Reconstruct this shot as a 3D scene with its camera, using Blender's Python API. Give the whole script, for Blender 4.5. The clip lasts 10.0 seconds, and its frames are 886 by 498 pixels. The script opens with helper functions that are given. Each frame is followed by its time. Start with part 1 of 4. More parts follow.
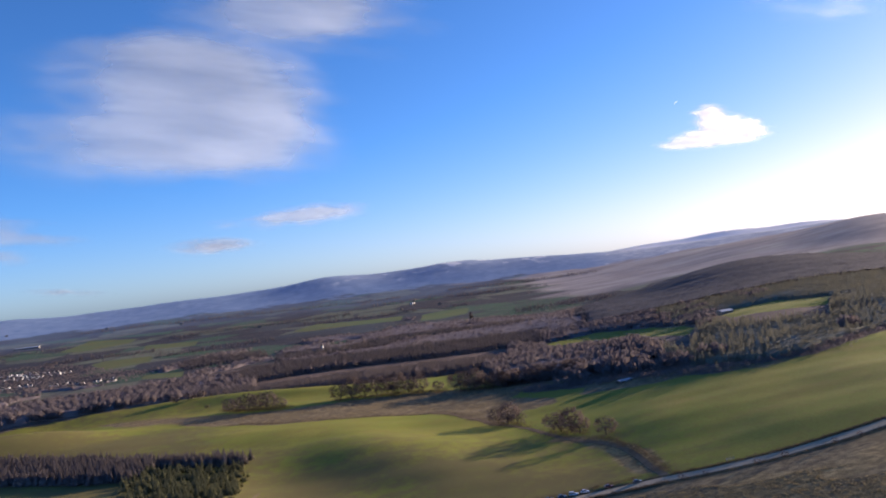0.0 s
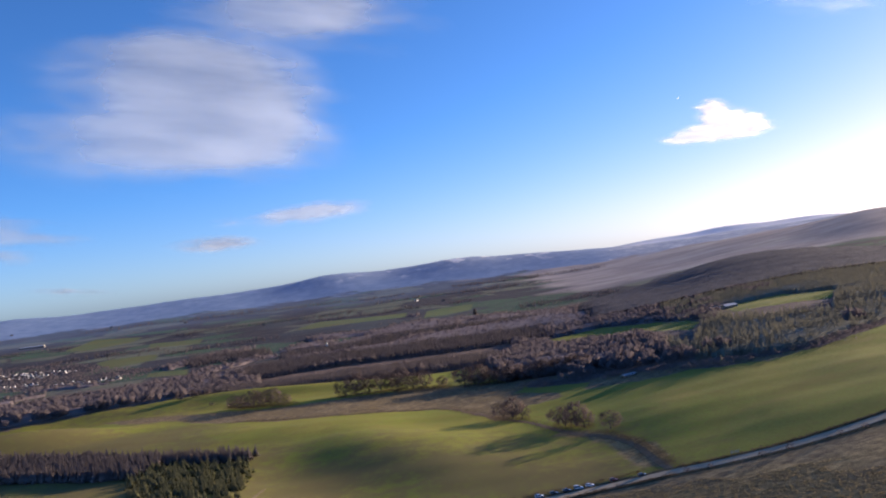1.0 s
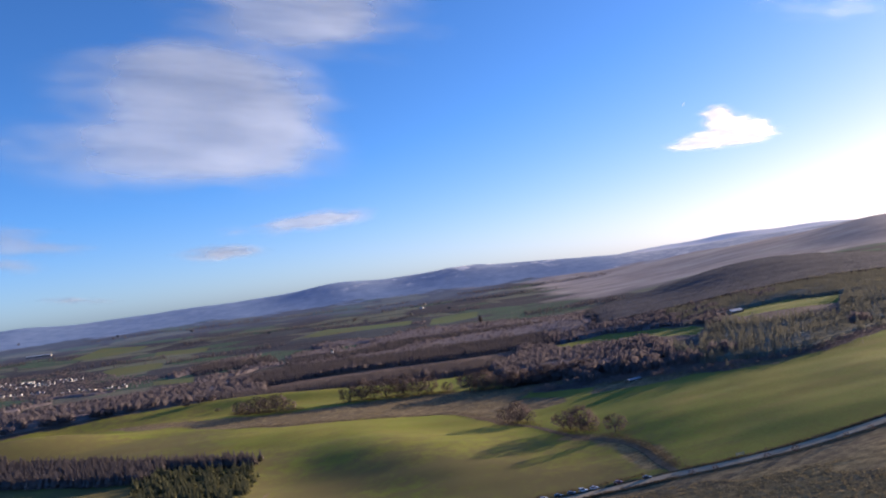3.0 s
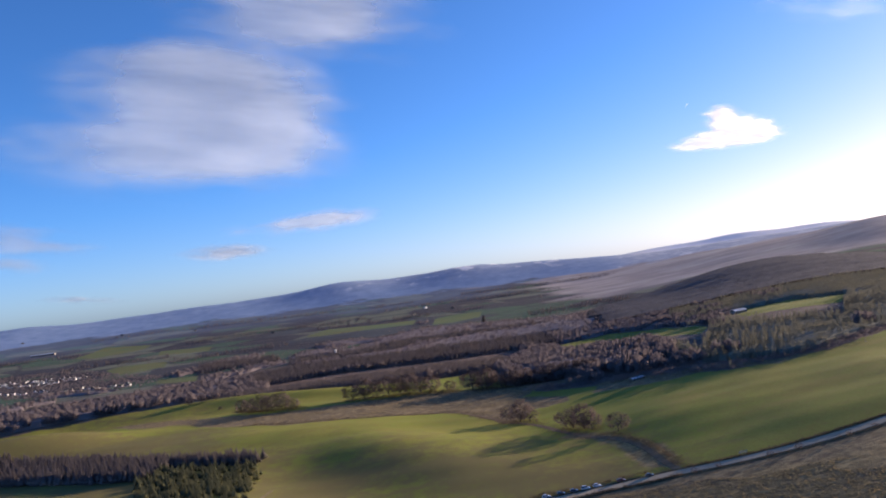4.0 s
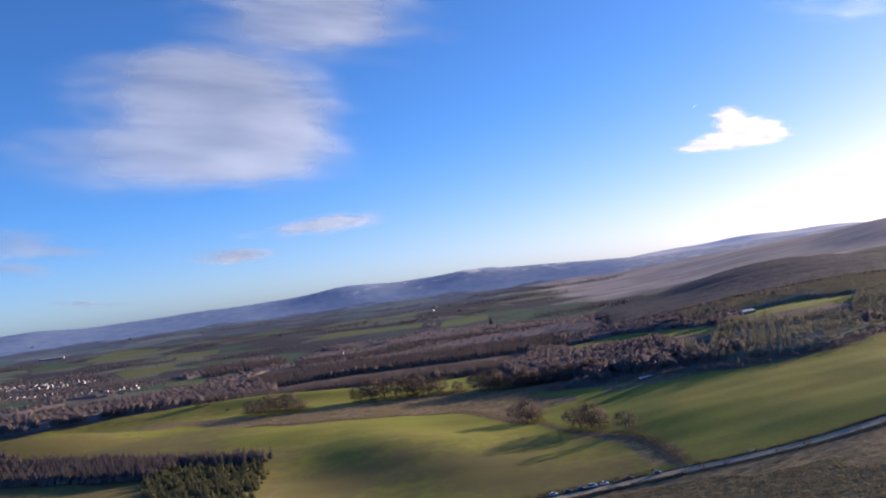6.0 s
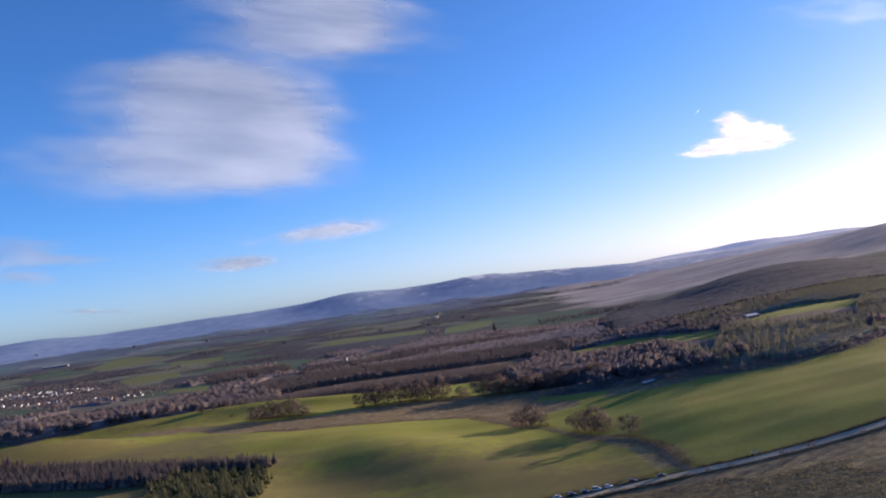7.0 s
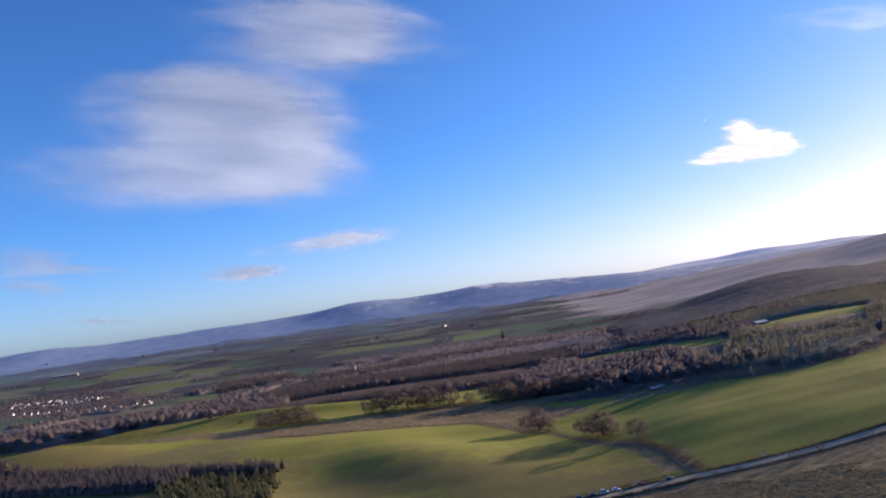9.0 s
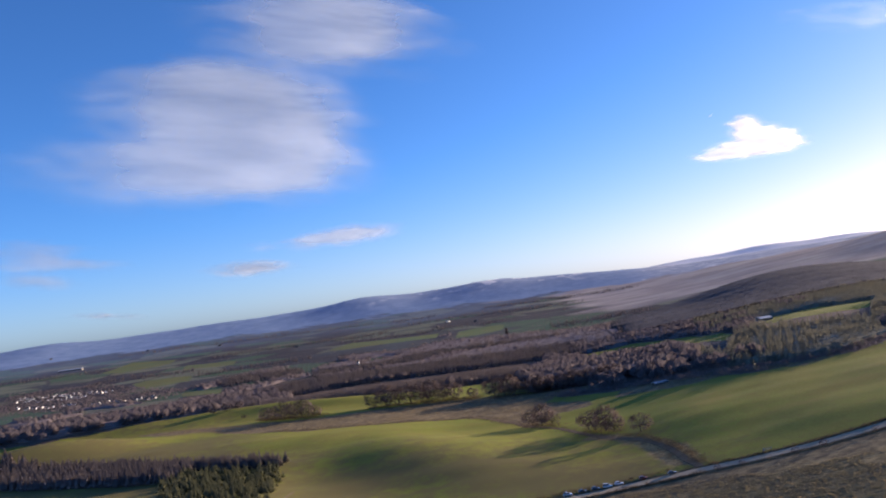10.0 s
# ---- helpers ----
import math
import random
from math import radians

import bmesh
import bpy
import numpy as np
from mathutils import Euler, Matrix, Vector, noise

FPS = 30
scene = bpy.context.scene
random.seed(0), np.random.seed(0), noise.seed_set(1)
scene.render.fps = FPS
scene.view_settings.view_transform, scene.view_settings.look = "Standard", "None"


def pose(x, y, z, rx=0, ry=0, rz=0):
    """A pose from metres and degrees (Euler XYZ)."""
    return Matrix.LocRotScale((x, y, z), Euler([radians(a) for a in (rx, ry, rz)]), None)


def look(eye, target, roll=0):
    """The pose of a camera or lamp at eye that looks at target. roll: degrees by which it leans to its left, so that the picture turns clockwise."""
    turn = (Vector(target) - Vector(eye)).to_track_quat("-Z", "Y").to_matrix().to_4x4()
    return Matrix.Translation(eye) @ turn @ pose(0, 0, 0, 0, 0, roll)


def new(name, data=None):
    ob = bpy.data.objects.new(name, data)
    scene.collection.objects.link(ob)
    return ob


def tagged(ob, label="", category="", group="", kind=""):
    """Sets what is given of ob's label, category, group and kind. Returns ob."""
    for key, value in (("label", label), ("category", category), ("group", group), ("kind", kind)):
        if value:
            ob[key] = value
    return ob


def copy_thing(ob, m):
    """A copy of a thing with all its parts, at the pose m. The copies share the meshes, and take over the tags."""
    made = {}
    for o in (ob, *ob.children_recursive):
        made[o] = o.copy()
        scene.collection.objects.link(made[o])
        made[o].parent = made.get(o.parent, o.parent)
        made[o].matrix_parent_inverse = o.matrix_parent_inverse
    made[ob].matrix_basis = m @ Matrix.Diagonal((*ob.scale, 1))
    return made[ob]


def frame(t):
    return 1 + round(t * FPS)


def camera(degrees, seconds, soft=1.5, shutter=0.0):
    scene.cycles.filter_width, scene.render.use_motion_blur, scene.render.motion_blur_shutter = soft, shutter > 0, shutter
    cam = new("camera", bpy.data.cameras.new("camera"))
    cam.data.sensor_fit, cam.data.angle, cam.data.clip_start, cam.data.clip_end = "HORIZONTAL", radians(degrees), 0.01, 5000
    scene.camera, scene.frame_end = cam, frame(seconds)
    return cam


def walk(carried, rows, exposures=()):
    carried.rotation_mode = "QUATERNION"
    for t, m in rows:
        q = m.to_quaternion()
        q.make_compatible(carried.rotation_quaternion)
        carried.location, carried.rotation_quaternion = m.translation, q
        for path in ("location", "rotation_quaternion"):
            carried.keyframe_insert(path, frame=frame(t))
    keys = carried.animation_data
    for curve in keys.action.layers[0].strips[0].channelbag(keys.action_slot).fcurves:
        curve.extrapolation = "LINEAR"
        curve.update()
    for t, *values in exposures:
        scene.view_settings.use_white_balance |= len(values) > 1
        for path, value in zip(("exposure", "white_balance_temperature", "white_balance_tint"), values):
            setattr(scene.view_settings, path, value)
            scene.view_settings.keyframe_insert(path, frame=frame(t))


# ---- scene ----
# camera: a small drone that sinks slowly while it hovers
cam = camera(58.0, 10.0, soft=2.0)
walk(cam, [
    (0, pose(-0.67, 0.18, 101.54, 91.38, 6.79, -1.12)),
    (0.5, pose(-0.66, 0.31, 101.12, 91.26, 6.92, -1.05)),
    (1, pose(-0.69, 0.36, 100.48, 91.19, 7.17, -0.86)),
    (1.5, pose(-0.56, 0.18, 99.75, 91.46, 7.43, -0.72)),
    (2, pose(-0.36, 0.02, 99.02, 91.66, 7.47, -0.62)),
    (2.5, pose(-0.14, -0.07, 98.37, 91.80, 7.42, -0.55)),
    (4, pose(0.07, -0.10, 96.31, 91.89, 7.25, -0.20)),
    (4.5, pose(-0.06, -0.03, 95.61, 91.97, 7.03, -0.20)),
    (5, pose(-0.00, 0.00, 95.00, 91.77, 7.00, -0.00)),
    (5.5, pose(0.06, 0.12, 94.27, 91.93, 7.25, 0.15)),
    (7, pose(0.35, -0.32, 91.91, 92.73, 7.64, 0.59)),
    (7.5, pose(0.29, -0.64, 91.09, 92.85, 7.66, 0.73)),
    (8, pose(0.30, -1.02, 90.37, 93.02, 7.76, 0.92)),
    (8.5, pose(0.34, -1.38, 89.62, 93.31, 7.87, 1.13)),
    (9, pose(0.50, -1.61, 88.99, 93.49, 7.75, 1.19)),
    (9.5, pose(0.60, -1.62, 88.41, 93.46, 7.57, 1.19)),
    (10, pose(0.76, -1.43, 87.89, 93.24, 7.62, 1.47)),
], exposures=((0.0, 1.35, 6600, 18), (10.0, 1.35, 6600, 19)))

# sky and sun
SUN_AZ, SUN_EL = 63.0, 11.2
world = bpy.data.worlds.new("sky")
scene.world = world
world.use_nodes = True
wn = world.node_tree.nodes
sky = wn.new("ShaderNodeTexSky")
sky.sky_type = "NISHITA"
sky.sun_disc = False
sky.sun_elevation, sky.sun_rotation = radians(SUN_EL), radians(SUN_AZ)
sky.altitude, sky.air_density, sky.dust_density, sky.ozone_density = 100, 0.66, 0.52, 6.0
wn["Background"].inputs["Strength"].default_value = 0.098
deep = wn.new("ShaderNodeHueSaturation")
deep.inputs["Saturation"].default_value = 1.04
tint = wn.new("ShaderNodeMix")
tint.data_type, tint.blend_type = "RGBA", "MULTIPLY"
tint.inputs[0].default_value = 1.0
tint.inputs[7].default_value = (1.17, 1.04, 0.99, 1)
# bright air near the sun is whiter
level, pale, whiten = wn.new("ShaderNodeRGBToBW"), wn.new("ShaderNodeMapRange"), wn.new("ShaderNodeMix")
whiten.data_type = "RGBA"
for key, v in zip(("From Min", "From Max", "To Min", "To Max"), (1.55, 4.4, 0.0, 0.66)):
    pale.inputs[key].default_value = v
for a, b in ((deep.outputs["Color"], level.inputs[0]), (level.outputs[0], pale.inputs["Value"]), (pale.outputs["Result"], whiten.inputs[0]), (level.outputs[0], whiten.inputs[7])):
    world.node_tree.links.new(a, b)
for a, b in ((sky.outputs["Color"], deep.inputs["Color"]), (deep.outputs["Color"], whiten.inputs[6]), (whiten.outputs[2], tint.inputs[6]), (tint.outputs[2], wn["Background"].inputs["Color"])):
    world.node_tree.links.new(a, b)

sun_data = bpy.data.lights.new("sun", "SUN")
sun_data.energy, sun_data.angle, sun_data.color = 4.1, radians(0.6), (1.0, 0.84, 0.64)
sun = new("sun", sun_data)
sun_dir = Vector((math.sin(radians(SUN_AZ)) * math.cos(radians(SUN_EL)), math.cos(radians(SUN_AZ)) * math.cos(radians(SUN_EL)), math.sin(radians(SUN_EL))))
sun.matrix_world = look(sun_dir * 3000, (0, 0, 0))


# materials
class Mat:
    """A node material with short ways to noise, ramps and mixes."""

    def __init__(self, name):
        self.m = bpy.data.materials.new(name)
        self.m.use_nodes = True
        self.n, self.l = self.m.node_tree.nodes, self.m.node_tree.links
        self.b = self.n["Principled BSDF"]
        self.b.inputs["Specular IOR Level"].default_value = 0.08

    def plug(self, socket, value):
        if isinstance(value, bpy.types.NodeSocket):
            self.l.new(value, socket)
        elif isinstance(value, (tuple, list)):
            socket.default_value = (*value, 1) if len(value) == 3 and len(socket.default_value) == 4 else value
        else:
            socket.default_value = value

    def where(self, scale=(1, 1, 1), turn=0.0):
        geo, mp = self.n.new("ShaderNodeNewGeometry"), self.n.new("ShaderNodeMapping")
        mp.inputs["Scale"].default_value, mp.inputs["Rotation"].default_value = scale, (0, 0, radians(turn))
        self.l.new(geo.outputs["Position"], mp.inputs["Vector"])
        return mp.outputs["Vector"]

    def noise(self, size, detail=4.0, rough=0.55, vector=None, out="Fac"):
        t = self.n.new("ShaderNodeTexNoise")
        t.inputs["Scale"].default_value, t.inputs["Detail"].default_value, t.inputs["Roughness"].default_value = 1.0 / size, detail, rough
        self.l.new(vector or self.where(), t.inputs["Vector"])
        return t.outputs[out]

    def cells(self, size, vector=None, out="colour"):
        t = self.n.new("ShaderNodeTexVoronoi")
        t.feature = "DISTANCE_TO_EDGE" if out == "edge" else "F1"
        t.inputs["Scale"].default_value = 1.0 / size
        self.l.new(vector or self.where(), t.inputs["Vector"])
        return t.outputs["Distance" if out == "edge" else "Color"]

    def fit(self, value, a, b, lo=0.0, hi=1.0, soft=True):
        t = self.n.new("ShaderNodeMapRange")
        t.interpolation_type = "SMOOTHSTEP" if soft else "LINEAR"
        for key, v in zip(("Value", "From Min", "From Max", "To Min", "To Max"), (value, a, b, lo, hi)):
            self.plug(t.inputs[key], v)
        return t.outputs["Result"]

    def math(self, op, a, b=0.0):
        t = self.n.new("ShaderNodeMath")
        t.operation = op
        self.plug(t.inputs[0], a), self.plug(t.inputs[1], b)
        return t.outputs[0]

    def mix(self, k, a, b):
        t = self.n.new("ShaderNodeMix")
        t.data_type = "RGBA"
        self.plug(t.inputs[0], k), self.plug(t.inputs[6], a), self.plug(t.inputs[7], b)
        return t.outputs[2]

    def attr(self, name):
        t = self.n.new("ShaderNodeAttribute")
        t.attribute_name = name
        return t.outputs["Fac"]

    def one(self):
        return self.n.new("ShaderNodeObjectInfo").outputs["Random"]

    def relief(self, value, strength, distance):
        t = self.n.new("ShaderNodeBump")
        t.inputs["Strength"].default_value, t.inputs["Distance"].default_value = strength, distance
        self.plug(t.inputs["Height"], value)
        self.l.new(t.outputs[0], self.b.inputs["Normal"])

    def done(self, colour, rough=0.9, metal=0.0):
        self.plug(self.b.inputs["Base Color"], colour), self.plug(self.b.inputs["Roughness"], rough), self.plug(self.b.inputs["Metallic"], metal)
        return self.m


def ground_material():
    k = Mat("land")
    big, mid, fine = k.noise(70, 4), k.noise(14, 5), k.noise(1.6, 4, 0.65)
    mown = k.noise(13, 4, 0.5, k.where((0.14, 1.0, 1.0), -6))
    # pasture, with yellowed and damp areas
    grass = k.mix(k.fit(big, 0.35, 0.68), (0.173, 0.213, 0.035), (0.242, 0.244, 0.048))
    grass = k.mix(k.fit(mid, 0.42, 0.75, 0, 0.5), grass, (0.170, 0.161, 0.028))
    grass = k.mix(k.fit(mown, 0.4, 0.7, 0, 0.4), grass, (0.231, 0.228, 0.048))
    grass = k.mix(k.fit(fine, 0.35, 0.72, 0, 0.5), grass, (0.152, 0.136, 0.021))
    grass = k.mix(k.fit(k.noise(34, 5, 0.6, k.where((0.6, 1.0, 1.0))), 0.52, 0.70, 0, 0.45), grass, (0.244, 0.183, 0.051))
    grass = k.mix(k.fit(k.noise(4.5, 5, 0.65), 0.45, 0.72, 0, 0.4), grass, (0.244, 0.183, 0.046))
    # far grass is cooled and muted in its colour for haze
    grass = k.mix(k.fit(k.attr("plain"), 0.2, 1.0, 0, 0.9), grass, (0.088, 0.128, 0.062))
    grass = k.mix(k.fit(k.noise(150, 4, 0.55), 0.47, 0.62, 0, 0.25), grass, (0.201, 0.156, 0.042))
    # browner worn grass, and the hollow's shade painted with the same colour
    grass = k.mix(k.fit(k.math("ADD", k.attr("worn_shade"), k.fit(k.noise(9, 5, 0.65), 0.3, 0.7, -0.3, 0.3)), 0.0, 1.0, 0, 0.82), grass, (0.131, 0.105, 0.048))
    # rushes and rough moor grass: straw over dark peat, with shade painted in
    straw = k.noise(3.2, 7, 0.72, k.where((0.55, 1.0, 1.0), -8))
    rough = k.mix(k.fit(straw, 0.38, 0.66), (0.15, 0.11, 0.055), (0.36, 0.265, 0.125))
    rough = k.mix(k.fit(k.attr("peat_shade"), 0.0, 1.0, 0, 0.6), rough, k.mix(k.fit(straw, 0.42, 0.62), (0.085, 0.07, 0.054), (0.21, 0.165, 0.10)))
    rough = k.mix(k.fit(k.noise(28, 4), 0.45, 0.7, 0, 0.6), rough, (0.17, 0.125, 0.062))
    # winter woodland floor
    wood = k.mix(k.fit(mid, 0.35, 0.7), (0.115, 0.083, 0.07), (0.18, 0.132, 0.105))
    # patchwork of far fields, woods and moor, haze put into the cool tones
    bent = k.n.new("ShaderNodeVectorMath")
    bent.operation = "MULTIPLY_ADD"
    bent.inputs[1].default_value = (70, 70, 0)
    k.l.new(k.noise(120, 3, 0.5, out="Color"), bent.inputs[0]), k.l.new(k.where((1.0, 1.25, 1.0), 14), bent.inputs[2])
    sep = k.n.new("ShaderNodeSeparateColor")
    k.l.new(k.cells(165, bent.outputs[0]), sep.inputs[0])
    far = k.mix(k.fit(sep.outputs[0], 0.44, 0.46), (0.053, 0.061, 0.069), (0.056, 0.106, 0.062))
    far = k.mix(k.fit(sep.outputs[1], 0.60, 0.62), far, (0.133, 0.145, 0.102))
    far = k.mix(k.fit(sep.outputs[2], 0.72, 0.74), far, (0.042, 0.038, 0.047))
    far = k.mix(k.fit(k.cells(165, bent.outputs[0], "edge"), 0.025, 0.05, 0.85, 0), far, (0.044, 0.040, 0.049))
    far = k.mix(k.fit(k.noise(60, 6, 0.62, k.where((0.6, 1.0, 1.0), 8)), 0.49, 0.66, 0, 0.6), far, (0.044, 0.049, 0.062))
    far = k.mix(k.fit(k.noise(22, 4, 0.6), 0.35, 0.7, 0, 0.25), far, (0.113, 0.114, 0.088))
    # moor is lifted paler in its colour to stand for haze and glare
    moor = k.mix(k.fit(k.noise(260, 7, 0.66), 0.38, 0.64), (0.255, 0.212, 0.205), (0.38, 0.325, 0.295))
    moor = k.mix(k.fit(k.noise(120, 6, 0.62, k.where((0.30, 1.0, 1.0), 12)), 0.48, 0.66, 0, 0.75), moor, (0.44, 0.39, 0.32))
    moor = k.mix(k.fit(k.noise(150, 6, 0.6, k.where((0.25, 1.0, 1.0), 12)), 0.50, 0.64, 0, 0.6), moor, (0.20, 0.168, 0.172))
    # hills: the blue of the far haze is put into their base colour
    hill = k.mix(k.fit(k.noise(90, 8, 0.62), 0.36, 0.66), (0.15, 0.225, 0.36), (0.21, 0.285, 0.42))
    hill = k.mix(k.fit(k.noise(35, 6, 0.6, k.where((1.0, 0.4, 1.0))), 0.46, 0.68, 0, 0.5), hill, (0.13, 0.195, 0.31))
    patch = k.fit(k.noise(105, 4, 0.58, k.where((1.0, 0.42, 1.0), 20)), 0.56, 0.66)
    # snow dusting, with the paleness of haze painted in
    dusted_haze = k.mix(k.fit(k.noise(60, 8, 0.68), 0.40, 0.64), (0.24, 0.28, 0.36), (0.40, 0.43, 0.49))
    hill = k.mix(k.attr("frost_haze"), hill, dusted_haze)
    hill = k.mix(k.attr("snow_haze"), hill, k.mix(k.noise(200, 5), (0.55, 0.56, 0.60), (0.78, 0.79, 0.82)))
    hill = k.mix(k.math("MULTIPLY", patch, k.fit(k.attr("frost_haze"), 0.05, 0.4, 0.0, 0.75)), hill, (0.70, 0.69, 0.70))
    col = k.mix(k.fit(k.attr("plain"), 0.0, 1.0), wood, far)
    col = k.mix(k.fit(k.attr("moor"), 0.2, 0.8), col, moor)
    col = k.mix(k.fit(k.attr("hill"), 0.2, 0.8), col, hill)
    wobble = k.fit(k.noise(12, 4), 0.2, 0.8, -4.0, 4.0, False)
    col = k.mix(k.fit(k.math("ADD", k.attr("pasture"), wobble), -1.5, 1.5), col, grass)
    col = k.mix(k.fit(k.math("ADD", k.attr("rushes"), wobble), -2.0, 2.0), col, rough)
    k.relief(k.math("ADD", fine, k.math("MULTIPLY", straw, k.fit(k.attr("rushes"), -2.0, 2.0, 0, 1.5))), 0.35, 0.35)
    return k.done(col, 0.95)


def plain_material(name, a, b, size, rough=0.9, metal=0.0, relief=0.0, by_object=0.0, thin=0.0, by_clump=0.0):
    k = Mat(name)
    col = k.mix(k.fit(k.noise(size, 5), 0.3, 0.7), a, b)
    col = k.mix(k.fit(k.noise(size * 0.12, 4), 0.35, 0.7, 0, 0.3), col, tuple(c * 0.7 for c in a))
    if by_object:
        col = k.mix(k.math("MULTIPLY", k.one(), by_object), col, tuple(c * 0.45 for c in b))
    if by_clump:
        lone = k.n.new("ShaderNodeNewGeometry").outputs["Random Per Island"]
        col = k.mix(k.math("MULTIPLY", lone, by_clump), col, tuple(c * 0.4 for c in a))
    if relief:
        k.relief(k.noise(size * 0.2, 4), 0.6, relief)
    if thin:
        leaf, both = k.n.new("ShaderNodeBsdfTranslucent"), k.n.new("ShaderNodeMixShader")
        both.inputs[0].default_value = thin
        k.plug(leaf.inputs["Color"], col)
        k.l.new(k.b.outputs[0], both.inputs[1]), k.l.new(leaf.outputs[0], both.inputs[2])
        k.l.new(both.outputs[0], k.n["Material Output"].inputs["Surface"])
    return k.done(col, rough, metal)


def paint_material(name, colour):
    k = Mat(name)
    col = k.mix(k.fit(k.noise(0.6, 4), 0.4, 0.75, 0, 0.3), colour, tuple(c * 0.6 + 0.03 for c in colour))
    k.b.inputs["Coat Weight"].default_value, k.b.inputs["Specular IOR Level"].default_value = 0.6, 0.5
    return k.done(col, 0.3, 0.1)


def glass_material():
    k = Mat("dark_glass")
    k.b.inputs["Specular IOR Level"].default_value = 0.5
    return k.done(k.mix(k.noise(0.5), (0.012, 0.014, 0.017), (0.03, 0.034, 0.04)), 0.06)


def cloud_material():
    k = Mat("cloud_vapour")
    out = k.n["Material Output"]
    clear, lit, thin = k.n.new("ShaderNodeBsdfTransparent"), k.n.new("ShaderNodeBsdfDiffuse"), k.n.new("ShaderNodeBsdfTranslucent")
    # sunlit and greyer parts of the cloud are put into its colour
    shade = k.mix(k.attr("lobes"), (0.74, 0.72, 0.70), (0.98, 0.95, 0.90))
    k.plug(lit.inputs["Color"], shade), k.plug(thin.inputs["Color"], shade)
    body, veil, full, glow = k.n.new("ShaderNodeMixShader"), k.n.new("ShaderNodeMixShader"), k.n.new("ShaderNodeAddShader"), k.n.new("ShaderNodeEmission")
    # weak glow added to the vapour in place of scattered sunlight
    k.plug(glow.inputs["Strength"], k.fit(k.attr("lobes"), 0.0, 1.0, 0.05, 0.16, False))
    k.plug(glow.inputs["Color"], shade)
    body.inputs[0].default_value = 0.5
    k.l.new(lit.outputs[0], body.inputs[1]), k.l.new(thin.outputs[0], body.inputs[2])
    k.plug(veil.inputs[0], k.attr("vapour"))
    k.l.new(body.outputs[0], full.inputs[0]), k.l.new(glow.outputs[0], full.inputs[1])
    k.l.new(clear.outputs[0], veil.inputs[1]), k.l.new(full.outputs[0], veil.inputs[2])
    k.l.new(veil.outputs[0], out.inputs["Surface"])
    return k.m


LAND = ground_material()
ASPHALT = plain_material("asphalt", (0.34, 0.285, 0.20), (0.41, 0.345, 0.25), 6, 0.9)
TRACK = plain_material("earth_track", (0.145, 0.10, 0.062), (0.22, 0.158, 0.10), 4)
VERGE = plain_material("verge_grass", (0.055, 0.05, 0.03), (0.10, 0.088, 0.05), 5, relief=0.3)
BARK = plain_material("bark", (0.075, 0.058, 0.045), (0.12, 0.095, 0.075), 2)
TWIGS = plain_material("winter_twigs", (0.12, 0.092, 0.09), (0.165, 0.126, 0.12), 14, by_object=0.3, thin=0.3)
WOODS = plain_material("winter_wood", (0.19, 0.154, 0.152), (0.258, 0.208, 0.195), 22, thin=0.08)
# Greyed wood colour for the hill forest: haze is put into it.
HAZY_WOOD = plain_material("hazy_twigs", (0.082, 0.075, 0.08), (0.105, 0.095, 0.099), 45, thin=0.1)
SPRUCE = plain_material("spruce_needles", (0.125, 0.128, 0.07), (0.205, 0.20, 0.104), 9, thin=0.2, by_clump=0.3)
PINES = plain_material("pine_needles", (0.195, 0.186, 0.138), (0.262, 0.246, 0.176), 18, thin=0.08)
# Darker than the bare woods: the stands' shaded faces are put into the colour.
NEEDLES = plain_material("shaded_needles", (0.165, 0.138, 0.134), (0.205, 0.17, 0.16), 50, thin=0.2, by_clump=0.15)
THORN = plain_material("thorn_hedge", (0.10, 0.075, 0.05), (0.18, 0.135, 0.082), 4, thin=0.2)
STRAW = plain_material("dead_grass", (0.27, 0.205, 0.105), (0.44, 0.335, 0.17), 3, thin=0.12, by_clump=0.4)
STONE = plain_material("field_stone", (0.16, 0.15, 0.135), (0.28, 0.265, 0.24), 1.5, relief=0.1)
WHITE = plain_material("white_render", (0.74, 0.72, 0.68), (0.86, 0.84, 0.8), 5, by_object=0.5)
SLATE = plain_material("slate_roof", (0.07, 0.068, 0.072), (0.14, 0.132, 0.13), 4, 0.6, by_object=0.4)
SAND = plain_material("sandy_soil", (0.15, 0.115, 0.065), (0.21, 0.165, 0.095), 3)
PALE = plain_material("pale_timber", (0.42, 0.38, 0.3), (0.55, 0.5, 0.42), 1.5)
SHEET = plain_material("roof_sheet", (0.34, 0.37, 0.42), (0.45, 0.48, 0.53), 6, 0.5)
TIMBER = plain_material("weathered_timber", (0.11, 0.09, 0.07), (0.2, 0.165, 0.125), 2)
TYRE = plain_material("tyre_rubber", (0.018, 0.018, 0.018), (0.03, 0.03, 0.03), 0.3)
RIM = plain_material("alloy", (0.45, 0.45, 0.46), (0.6, 0.6, 0.6), 0.3, 0.3, 0.9)
LAMP_GLASS = plain_material("lamp_glass", (0.6, 0.6, 0.6), (0.75, 0.75, 0.75), 0.2, 0.15)
RED_LENS = plain_material("red_lens", (0.25, 0.02, 0.02), (0.35, 0.03, 0.03), 0.2, 0.2)
GLASS = glass_material()
VAPOUR = cloud_material()


